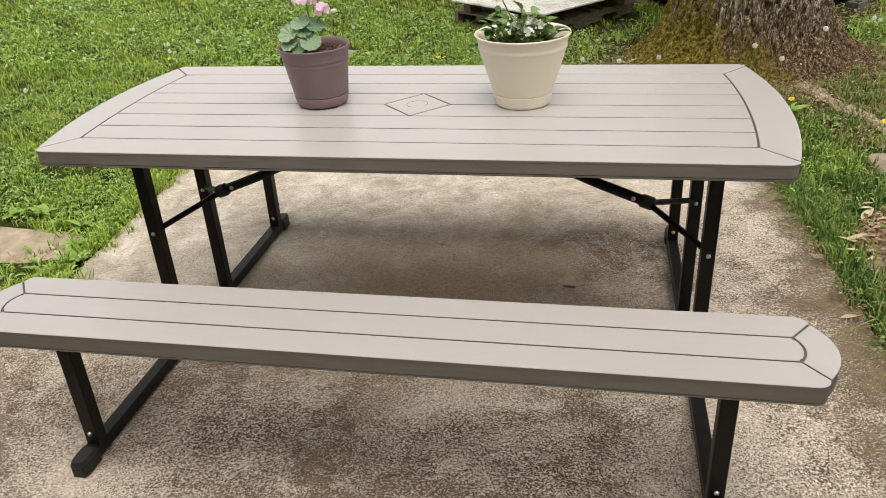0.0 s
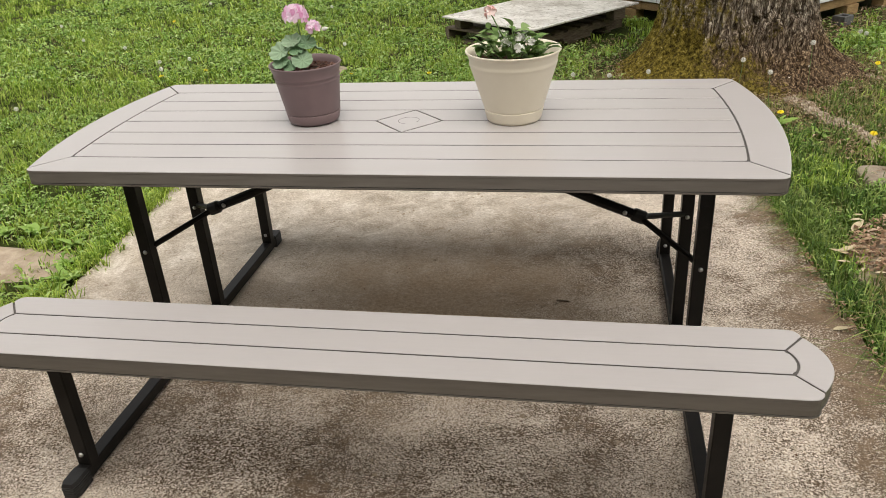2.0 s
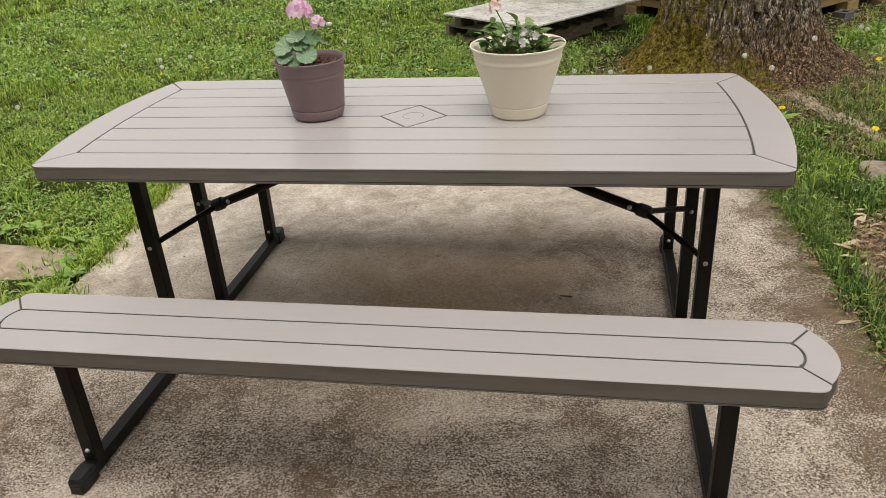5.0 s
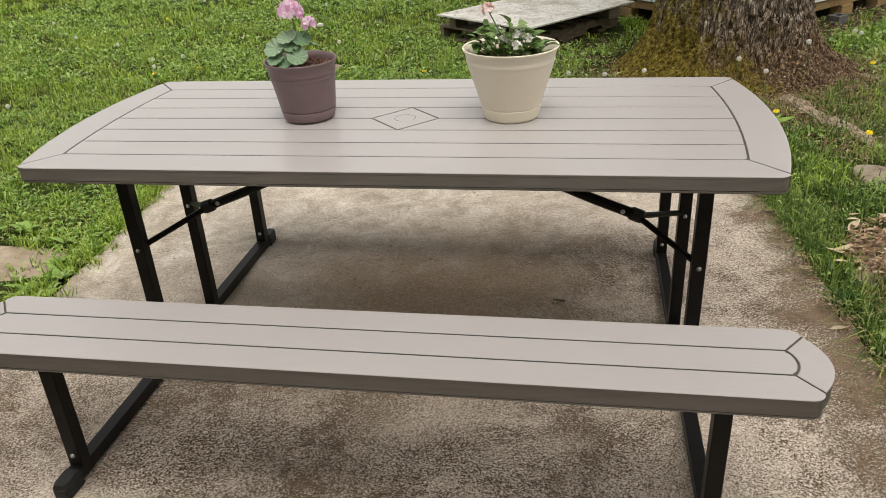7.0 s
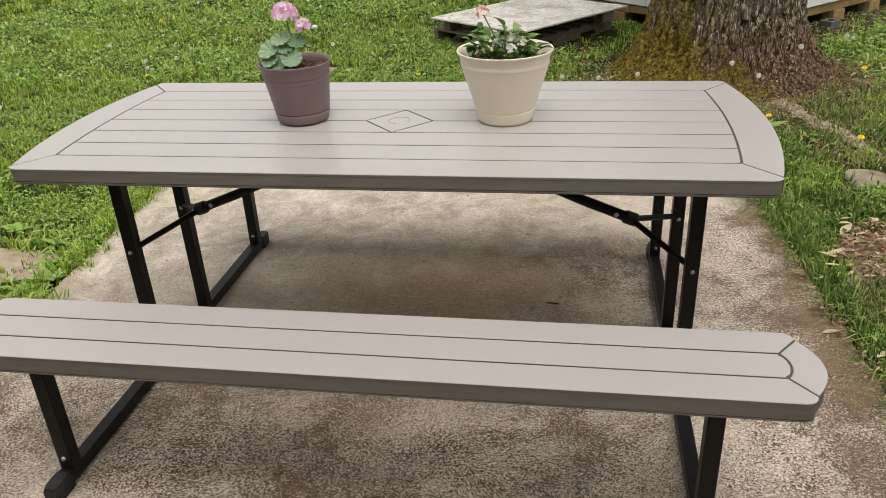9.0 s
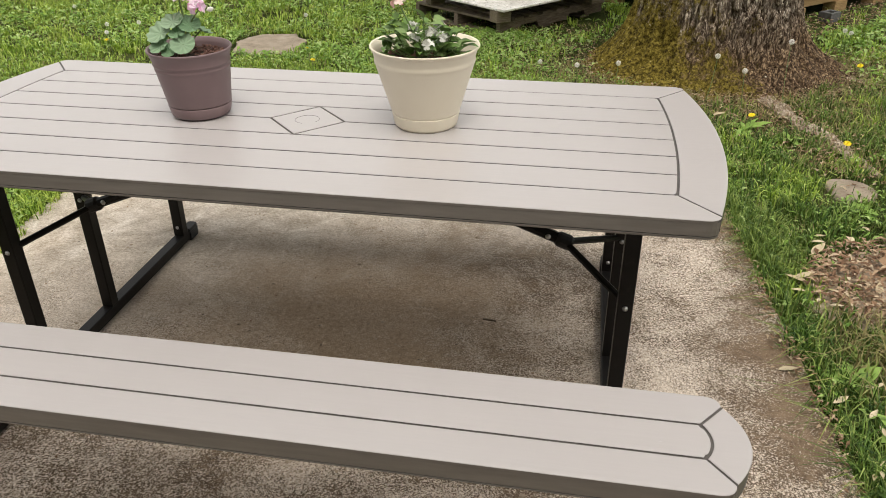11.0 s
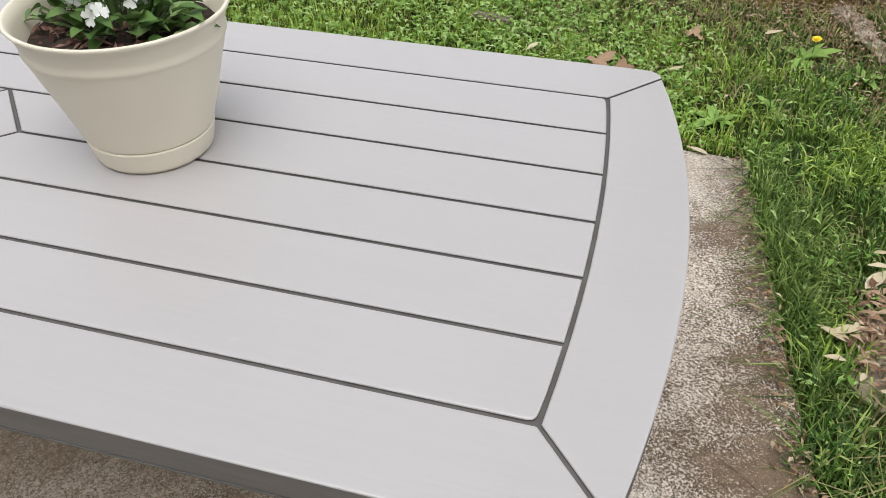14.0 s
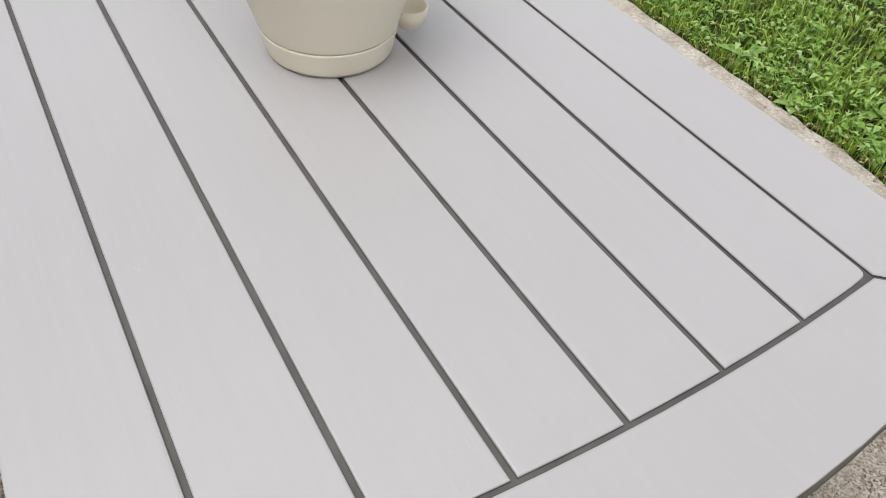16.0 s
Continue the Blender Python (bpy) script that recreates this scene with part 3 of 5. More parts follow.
            part("corner_seam", beam((px, py, -thick + 0.009), (px, py, -0.0025), 0.0035, 0.0035, (0, 1, 0), 0.0004), GROOVE_SHADE, body)
    if diamond:
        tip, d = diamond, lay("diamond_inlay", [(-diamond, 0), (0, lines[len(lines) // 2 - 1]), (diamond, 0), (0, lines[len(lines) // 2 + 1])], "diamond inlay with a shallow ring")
        # thin dark ring that paints the shade of a shallow groove
        ring = [(0.028 * math.cos(t), 0.028 * math.sin(t)) for t in np.linspace(-0.5, 4.6, 34)]
        part("ring_groove", rod([(x, y, 0.0) for x, y in ring], 0.0006, 6), GROOVE_SHADE, d)
    return body


def bolt_mesh():
    bm = lathe([(0.0065, 0), (0.0065, 0.0015), (0.0048, 0.003), (0.0045, 0.0045), (0.002, 0.0055)], 12)
    return mesh_of(bm, "bolt", ZINC, True)


def picnic_table():
    table = tagged(empty("picnic_table"), "greige plastic folding picnic table with attached benches and dark steel frame", "picnic table")
    pitch = 0.0955
    top_of_table(table, "tabletop", 0.735, 0.815, 0.832, 3 * pitch, 0.885, 0.932, 0.366, 0.388, 0.040, [k * pitch for k in range(-3, 4)], diamond=0.0905)
    for cx, cy in ((0.006, -0.627), (-0.002, 0.622)):
        top_of_table(table, "bench", 0.453, 0.860, 0.874, 0.0405, 0.902, 0.938, 0.092, 0.118, 0.0455, [-0.0405, 0.0405], cx, cy)
    bolt = bolt_mesh()

    def fix(parent, x, y, z, rx=90, rz=0):
        b = part("bolt", bolt, None, parent)
        b.matrix_local = pose(x, y, z, rx, 0, rz)

    for s in (-1, 1):
        x = 0.757 * s
        base = part("base_tube", beam((x, -0.665, 0.026), (x, 0.655, 0.026), 0.036, 0.034), STEEL, table)
        for y, d in ((-0.655, -1), (0.645, 1)):
            p = [(x - 0.021, y), (x + 0.021, y), (x + 0.021, y + 0.05), (x + 0.015, y + 0.066), (x - 0.015, y + 0.066), (x - 0.021, y + 0.05)]
            if d < 0:
                p = [(2 * x - a, 2 * y - b) for a, b in p]
            rings = [(0.003, 0)]
            for i in range(4):
                rings += [(0.0, 0.004 + i * 0.008), (0.0, 0.009 + i * 0.008), (0.002, 0.0105 + i * 0.008)]
            part("foot_cap", slab(p, rings + [(0.0, 0.038), (0.004, 0.047)]), CAP, table, "ribbed black rubber end cap")
        for y in (-0.158, 0.152):
            leg = part("leg", beam((x, y, 0.04), (x, y, 0.695), 0.034, 0.036, (0, 1, 0)), STEEL, table)
            fix(leg, x, y - 0.0175, 0.404)
            part("weld_plate", box(x, y, 0.687, 0.07, 0.06, 0.006, 0.002), STEEL, leg)
        for y in (-0.625, 0.618):
            post = part("bench_post", beam((x, y, 0.04), (x, y + 0.004, 0.404), 0.036, 0.036, (0, 1, 0)), STEEL, table)
            fix(post, x, y - 0.0175, 0.075)
            part("seat_bracket", box(x, y, 0.399, 0.10, 0.16, 0.0085, 0.002), STEEL, post)
            part("bracket_nut", lathe([(0.011, 0.385), (0.011, 0.399), (0.006, 0.4)], 6), CAP, post).location = (x + s * 0.04, y - 0.055, 0)
        j = (0.612 * s, 0, 0.467)
        brace = part("folding_brace", rod([(0.05 * s, 0, 0.688), (0.40 * s, 0, 0.5505), (0.46 * s, 0, 0.527), (0.50 * s, 0, 0.511), j], [0.0105, 0.0105, 0.013, 0.014, 0.014], 10), STEEL, table)
        part("lock_collar", rod([(0.594 * s, 0, 0.474), (0.600 * s, 0, 0.4715), (0.626 * s, 0, 0.4615), (0.632 * s, 0, 0.459)], [0.014, 0.019, 0.019, 0.014], 12), CAP, brace)
        for y in (-0.145, 0.139):
            part("brace_arm", rod([(0.618 * s, y * 0.03, 0.463), (x - 0.012 * s, y, 0.412)], 0.0085, 8), STEEL, brace)
        fix(brace, 0.575 * s, -0.014, 0.482)
        part("top_hinge", box(0.05 * s, 0, 0.680, 0.05, 0.09, 0.012, 0.002), STEEL, brace)
    return table


picnic_table()


# ---- pots and their plants ----
def leaf_mesh(name, length, width, material, fold=0.25, droop=0.3, n=6, lobes=0):
    """A leaf along +x from the origin: folded along its midrib, drooping to its tip."""
    verts, faces = [], []
    for i in range(n + 1):
        t = i / n
        w = width / 2 * math.sin(math.pi * min(1, t ** 0.75)) * (1 + (0.25 if lobes and i % 2 else 0))
        z = -droop * length * t * t
        verts += [(length * t, -w, z + fold * w), (length * t, 0, z), (length * t, w, z + fold * w)]
    for i in range(n):
        a = 3 * i
        for k in (0, 1):
            faces += [(a + k, a + 3 + k, a + 4 + k), (a + k, a + 4 + k, a + 1 + k)]
    return arrays(name, verts, faces, material, True)


def round_leaf(name, r, material):
    """A scalloped, slightly cupped round leaf with a notch at its stalk."""
    verts, faces = [(0, 0, 0)], []
    n = 56
    for ring in (0.45, 0.8, 1.0):
        for i in range(n):
            t = 2 * math.pi * i / n
            scallop = 1 + (0.07 * abs(math.cos(5 * t)) - 0.05) * ring
            notch = 1 - 0.45 * math.exp(-((min(t, 2 * math.pi - t)) / 0.16) ** 2) * ring
            k = r * ring * scallop * notch
            verts.append((k * math.cos(t), k * math.sin(t), r * (0.30 * ring ** 2 - 0.10 * ring + 0.07 * math.cos(10 * t) * ring)))
    for i in range(n):
        j = (i + 1) % n
        faces.append((0, 1 + i, 1 + j))
        for k in (0, 1):
            a, b = 1 + k * n, 1 + (k + 1) * n
            faces += [(a + i, b + i, b + j), (a + i, b + j, a + j)]
    return arrays(name, verts, faces, material, True)


def put_leaf(mesh, name, parent, p, yaw, pitch, roll=0, size=1.0):
    ob = part(name, mesh, None, parent)
    ob.matrix_local = Matrix.LocRotScale(p, Euler((radians(roll), radians(-pitch), radians(yaw))), (size,) * 3)
    return ob


def floret_head(centre, r, count, petal, seed, flat_top=0.7):
    """A round head of small five-petalled flowers."""
    rnd = random.Random(seed)
    verts, faces = [], []
    for i in range(count):
        z = 1 - 1.25 * (i + 0.5) / count
        t = i * 2.4 + rnd.uniform(-0.3, 0.3)
        d = Vector((math.sqrt(max(0, 1 - z * z)) * math.cos(t), math.sqrt(max(0, 1 - z * z)) * math.sin(t), z * flat_top))
        c, up = Vector(centre) + d * r, d.normalized()
        s = up.cross(Vector((0.3, 0.5, 0.8))).normalized()
        u = s.cross(up)
        for k in range(5):
            a = k * 1.2566 + rnd.uniform(-0.2, 0.2)
            out = s * math.cos(a) + u * math.sin(a)
            side = up.cross(out)
            b = len(verts)
            verts += [c, c + out * petal * 0.55 + side * petal * 0.42 + up * petal * 0.22, c + out * petal * 1.0 + side * petal * 0.30 + up * petal * rnd.uniform(0.1, 0.35),
                      c + out * petal * 1.0 - side * petal * 0.30 + up * petal * rnd.uniform(0.1, 0.35), c + out * petal * 0.55 - side * petal * 0.42 + up * petal * 0.22]
            faces += [(b, b + 1, b + 2), (b, b + 2, b + 3), (b, b + 3, b + 4)]
    return verts, faces


def pot(name, x, y, z, profile, saucer, material, soil_r, soil_z, label, lean=0.0, cup=None):
    ob = tagged(empty(name, x, y, z), label, "flower pot")
    bm = lathe(profile, 64)
    for v in bm.verts:
        v.co.x += lean * max(0, v.co.z - 0.03)
    wall = part("pot_wall", bm, material, ob, smooth=True)
    part("saucer", lathe(saucer, 64), material, ob, smooth=True)
    bm = lathe([(soil_r, soil_z - 0.02), (soil_r, soil_z), (soil_r * 0.6, soil_z + 0.006), (0.01, soil_z + 0.008)], 40)
    for v in bm.verts:
        v.co.x += lean * max(0, v.co.z - 0.03)
        v.co.z += 0.006 * noise.noise(v.co * 60)
    part("soil", bm, POTSOIL, ob, "dark moist potting soil", True)
    if cup is not None:
        bm = lathe([(0.004, 0.0), (0.013, 0.006), (0.018, 0.016), (0.0195, 0.026), (0.0175, 0.026), (0.0155, 0.016), (0.010, 0.008), (0.003, 0.004)], 24)
        c = part("fill_cup", bm, material, ob, "small moulded watering spout", True)
        c.location, c.scale = (cup[0], cup[1], 0.014), (1.08, 1.08, 1.15)
    return ob


def chips(parent, r, z, count, seed, cx=0.0):
    rnd = random.Random(seed)
    verts, faces = [], []
    for _ in range(count):
        a, d = rnd.uniform(0, 6.28), r * math.sqrt(rnd.random())
        c = Vector((cx + d * math.cos(a), d * math.sin(a), z + rnd.uniform(0, 0.006)))
        u = Vector((rnd.uniform(-1, 1), rnd.uniform(-1, 1), rnd.uniform(-0.4, 0.4))).normalized() * rnd.uniform(0.004, 0.012)
        v = u.cross(Vector((rnd.uniform(-0.4, 0.4), rnd.uniform(-0.4, 0.4), 1))).normalized() * rnd.uniform(0.0015, 0.004)
        w = Vector((0, 0, 0.003))
        b = len(verts)
        verts += [c - u, c + v, c + u, c - v, c + w]
        faces += [(b, b + 1, b + 4), (b + 1, b + 2, b + 4), (b + 2, b + 3, b + 4), (b + 3, b, b + 4)]
    tagged(part("bark_mulch", arrays("bark_mulch", verts, faces, CHIP), None, parent, "reddish bark chips"), kind="stuff")


def mauve_pot():
    x, y = -0.264, 0.004
    tall = 1.005
    prof = [(r, z if z < 0.04 else 0.037 + (z - 0.037) * tall) for r, z in (
        (0.060, 0.026), (0.0722, 0.0315), (0.0730, 0.0335), (0.0738, 0.0370), (0.0836, 0.1055), (0.0843, 0.111), (0.0855, 0.1135), (0.0860, 0.115), (0.0860, 0.117), (0.0848, 0.119), (0.0860, 0.1235), (0.0878, 0.1255),
        (0.0878, 0.1285), (0.0866, 0.131), (0.0925, 0.150), (0.0950, 0.153), (0.0960, 0.157), (0.0945, 0.159), (0.0915, 0.1575), (0.0885, 0.145), (0.081, 0.105), (0.078, 0.1))]
    ob = pot("mauve_flower_pot", x, y, 0.7352, prof, [(0.059, 0.0), (0.0605, 0.0025), (0.0665, 0.0045), (0.0685, 0.008), (0.0732, 0.0285), (0.0724, 0.0298), (0.064, 0.0298), (0.058, 0.02)], MAUVE, 0.083, 0.134,
             "mauve-brown plastic flower pot with an attached saucer", -0.05)
    chips(ob, 0.078, 0.139, 320, 3, -0.005)
    plant = tagged(empty("geranium", x - 0.007, y, 0.7352 + 0.134), "young geranium with round green leaves and pink flowers", "plant")
    leaf = round_leaf("leaf", 0.0325, GERLEAF)
    for px, py, pz, nx, ny, yaw, size in ((-0.052, -0.020, 0.058, -0.35, -0.75, 40, 1.0), (-0.022, -0.012, 0.082, -0.1, -0.6, 100, 0.82), (-0.046, -0.040, 0.036, -0.35, -0.8, 10, 0.8), (0.016, -0.010, 0.076, 0.35, -0.6, 200, 0.78),
                                          (0.012, -0.045, 0.040, 0.25, -0.85, 150, 0.85), (0.026, 0.022, 0.058, 0.5, 0.3, 250, 0.8), (-0.028, 0.034, 0.060, -0.3, 0.6, 70, 0.85), (-0.006, -0.030, 0.060, 0.0, -0.5, 310, 0.6),
                                          (-0.020, -0.050, 0.026, -0.1, -0.8, 80, 0.6)):
        lf = part("leaf", leaf, None, plant)
        turn = Vector((0, 0, 1)).rotation_difference(Vector((nx, ny, 1)).normalized()) @ Euler((0, 0, radians(yaw))).to_quaternion()
        lf.matrix_local = Matrix.LocRotScale((px, py, pz), turn, (size,) * 3)
        part("stalk", rod([(0.0, 0.0, 0.0), (px * 0.4, py * 0.4, pz * 0.7), (px, py, pz)], [0.0022, 0.0018, 0.0014], 6), STALK, plant)
    stem = part("flower_stem", rod([(0, 0, 0), (0.004, 0, 0.05), (-0.006, 0.002, 0.135)], [0.003, 0.0024, 0.002], 8), STALK, plant)
    v, f = floret_head((-0.008, 0.0, 0.146), 0.026, 15, 0.0175, 5, 0.6)
    part("flower_head", arrays("flower_head", v, f, PETAL), None, plant, "full pink flower head")
    part("flower_stem", rod([(0.004, 0, 0.062), (0.022, 0, 0.088), (0.038, 0.0, 0.106)], [0.002, 0.0018, 0.0015], 8), STALK, plant)
    v, f = floret_head((0.038, -0.004, 0.114), 0.014, 9, 0.012, 9, 1.0)
    part("flower_head", arrays("flower_head", v, f, PETAL), None, plant, "half open pink flower head")
    part("bud", lathe([(0.001, -0.008), (0.005, -0.003), (0.005, 0.004), (0.001, 0.010)], 10), WHITE_PETAL, plant, "pale closed bud", True).matrix_local = pose(0.066, 0.0, 0.110, 0, 75, 0)


def cream_pot():
    x, y = 0.280, 0.016
    prof = [(0.068, 0.028), (0.0763, 0.0338), (0.0772, 0.0352), (0.0780, 0.0385), (0.1082, 0.137), (0.1096, 0.1425), (0.1103, 0.1445), (0.1116, 0.1465), (0.1122, 0.150), (0.1117, 0.1535), (0.1113, 0.156), (0.1120, 0.159), (0.1152, 0.1705), (0.1165, 0.1735), (0.1195, 0.1765), (0.1215, 0.180), (0.1205, 0.183),
            (0.117, 0.182), (0.112, 0.168), (0.105, 0.145), (0.100, 0.13)]
    ob = pot("cream_flower_pot", x, y, 0.7352, prof, [(0.0665, 0.0), (0.068, 0.0025), (0.0708, 0.0045), (0.0718, 0.007), (0.0725, 0.010), (0.0764, 0.029), (0.0769, 0.0312), (0.0763, 0.0324), (0.074, 0.0324), (0.067, 0.02)], CREAM, 0.104, 0.150,
             "cream plastic flower pot with an attached saucer", 0.0, (0.026, 0.088))
    chips(ob, 0.096, 0.156, 160, 8)
    plant = tagged(empty("bedding_plant", x, y, 0.7352 + 0.15), "leafy bedding plant with white flowers and a pink bud", "plant")
    leaf = leaf_mesh("leaf", 0.034, 0.019, BEDLEAF, 0.45, 0.45, 6)
    rnd = random.Random(14)
    for i in range(135):
        a, d = rnd.uniform(0, 6.28), 0.088 * math.sqrt(rnd.random())
        h = rnd.uniform(0.008, 0.075) * (1.15 - d / 0.14)
        px, py = d * math.cos(a), d * math.sin(a) * 0.8
        put_leaf(leaf, "leaf", plant, (px, py, h), math.degrees(a) + rnd.uniform(-70, 70), rnd.uniform(5, 65), rnd.uniform(-35, 35), rnd.uniform(0.6, 1.15))
        if i % 2 == 0:
            part("stalk", rod([(px * 0.4, py * 0.4, -0.002), (px * 0.8, py * 0.8, h * 0.6), (px, py, h)], [0.002, 0.0017, 0.0014], 5), STALK, plant)
    for px, py, h in ((-0.06, -0.03, 0.075), (-0.045, -0.02, 0.085), (0.03, 0.0, 0.082), (0.055, -0.01, 0.075), (-0.075, 0.0, 0.05), (0.078, -0.01, 0.055)):
        for k in range(3):
            put_leaf(leaf, "leaf", plant, (px + 0.01 * k - 0.01, py, h - 0.012 * k), rnd.uniform(0, 360), rnd.uniform(10, 50), rnd.uniform(-30, 30), rnd.uniform(0.8, 1.2))
    for px, py, pz, n in ((-0.012, -0.045, 0.055, 7), (0.018, -0.02, 0.062, 7), (0.045, -0.03, 0.055, 6), (-0.03, 0.02, 0.062, 6), (0.02, -0.062, 0.045, 6), (0.030, 0.02, 0.07, 5)):
        v, f = floret_head((px, py, pz), 0.009, n - 2, 0.0095, int(1000 * px) + 40)
        part("flower_head", arrays("flower_head", v, f, WHITE_PETAL), None, plant, "small white flowers")
    part("flower_stem", rod([(0.0, -0.02, 0.0), (-0.02, -0.02, 0.06), (-0.050, -0.015, 0.118)], [0.0024, 0.002, 0.0016], 8), STALK, plant)
    v, f = floret_head((-0.054, -0.015, 0.124), 0.008, 5, 0.013, 77, 1.5)
    part("flower_head", arrays("flower_head", v, f, SALMON), None, plant, "half open salmon pink bud")


mauve_pot()
cream_pot()


# ---- tree ----
def tree():
    ob = tagged(empty("tree", *TREE, -0.02), "broad old tree trunk with ridged bark, moss and flared roots", "tree")
    n = 420
    zs = list(np.arange(-0.05, 1.2, 0.0105)) + list(np.arange(1.2, 5.4, 0.12))
    verts = []
    for z in zs:
        for i in range(n):
            t = 2 * math.pi * i / n
            c, s = math.cos(t), math.sin(t)
            r = trunk_radius(max(z, 0), t)
            q = noise.noise((c * 9.5, s * 9.5, z * 4.0)) + 0.5 * noise.noise((c * 21, s * 21, z * 9 + 5))
            ridge = 1 - min(1, abs(q) * 2.6)
            p = noise.noise((c * 30, s * 30, z * 22))
            r += 0.012 - 0.046 * ridge ** 1.4 + 0.007 * p + 0.02 * noise.noise((c * 2, s * 2, z * 1.2))
            verts.append((r * c, r * s, z))
    m, idx = len(zs), np.arange(len(zs) * n).reshape(len(zs), n)
    a, b = idx[:-1], idx[1:]
    a2, b2 = np.roll(a, -1, 1), np.roll(b, -1, 1)
    tris = np.concatenate([np.stack([a, a2, b2], -1).reshape(-1, 3), np.stack([a, b2, b], -1).reshape(-1, 3)])
    part("trunk", arrays("trunk", verts, tris, BARK, True), None, ob)
    rnd = random.Random(4)
    tips = []
    for k in range(7):
        t = k * 0.9 + 0.3
        z0 = 3.9 + 0.1 * k
        d = Vector((math.cos(t), math.sin(t), 0))
        pts = [Vector((0, 0, z0)) + d * 0.15, Vector((0, 0, z0 + 0.5)) + d * 0.8, Vector((0, 0, z0 + 1.2)) + d * 1.7, Vector((0, 0, z0 + 2.1)) + d * 2.5]
        part("limb", rod(pts, [0.20, 0.14, 0.08, 0.03], 10), BARK, ob, smooth=True)
        tips += pts[1:]
    verts, faces = [], []
    for p in tips:
        for _ in range(80):
            c = p + Vector((rnd.gauss(0, 0.6), rnd.gauss(0, 0.6), rnd.gauss(0.2, 0.45)))
            u = Vector((rnd.uniform(-1, 1), rnd.uniform(-1, 1), rnd.uniform(-0.6, 0.3))).normalized() * rnd.uniform(0.08, 0.16)
            w = u.cross(Vector((rnd.uniform(-1, 1), rnd.uniform(-1, 1), 1))).normalized() * u.length * 0.45
            b = len(verts)
            verts += [c, c + u * 0.5 + w, c + u, c + u * 0.5 - w]
            faces += [(b, b + 1, b + 2), (b, b + 2, b + 3)]
    part("crown", arrays("crown", verts, faces, LEAFCROWN), None, ob, "sparse spring foliage")
    # roots that run out over the ground
    for path, rad in (([(0.20, -0.60, -0.01), (0.25, -0.85, 0.045), (0.30, -1.08, 0.058), (0.40, -1.30, 0.058), (0.46, -1.55, 0.040), (0.55, -1.75, -0.01)], [0.08, 0.05, 0.040, 0.038, 0.032, 0.02]),
                      ([(0.50, -0.12, 0.0), (0.72, -0.20, -0.02), (0.95, -0.32, -0.025), (1.15, -0.38, -0.04)], [0.11, 0.06, 0.035, 0.02])):
        fine_path, fine_rad = [], []
        for i in range(len(path) - 1):
            for k in range(8):
                q = Vector(path[i]).lerp(Vector(path[i + 1]), k / 8)
                fine_path.append(q)
                fine_rad.append(rad[i] + (rad[i + 1] - rad[i]) * k / 8)
        bm = rod(fine_path, fine_rad, 20)
        for v in bm.verts:
            v.co.x += 0.03 * noise.noise((v.co.y * 4, 3, 0))
            v.co.z = (v.co.z - 0.01) * 0.36 + 0.002
            v.co += Vector((noise.noise(v.co * 18), noise.noise(v.co * 18 + Vector((9, 0, 0))), noise.noise(v.co * 25))) * 0.020
        part("root", bm, ROOT, ob, "weathered surface root", True)


tree()


# ---- shed, pallet, board, blocks, stones ----
def shed():
    ob = tagged(empty("shed", 1.725, 4.19, 0, 44.5), "white panelled shed standing on softwood skids", "shed")
    w, d, h = 2.6, 2.4, 2.2
    part("wall_core", box(w / 2, d / 2, 0.17, w - 0.04, d - 0.04, h, 0.004), SIDING, ob)
    for i in range(8):
        px = 0.02 + i * 0.325
        part("siding_panel", box(px + 0.16, -0.004, 0.16, 0.318, 0.03, h + 0.01, 0.006), SIDING, ob)
        if i < 7:
            part("siding_panel", box(-0.004, px + 0.16, 0.16, 0.03, 0.318, h + 0.01, 0.006), SIDING, ob)
    for y in (0.03, 0.6, 1.2, 1.8, 2.37):
        part("skid", box(w / 2, y, 0.085, w, 0.045, 0.065), SKID, ob, "yellow softwood skid")
    for x in (0.03, 0.55, 1.1, 1.65, 2.2):
        part("skid_block", box(x + 0.10, 0.04, 0.0, 0.16, 0.10, 0.084), SKID, ob)
        part("skid_block", box(0.04, min(x, 2.2) + 0.2, 0.0, 0.10, 0.16, 0.084), SKID, ob)
    part("skid", box(0.03, d / 2, 0.09, 0.045, d - 0.12, 0.06), SKID, ob, "yellow softwood skid")
    part("roof", box(w / 2, d / 2, h + 0.18, w + 0.2, d + 0.2, 0.06), ROOFING, ob, "grey felt roof")


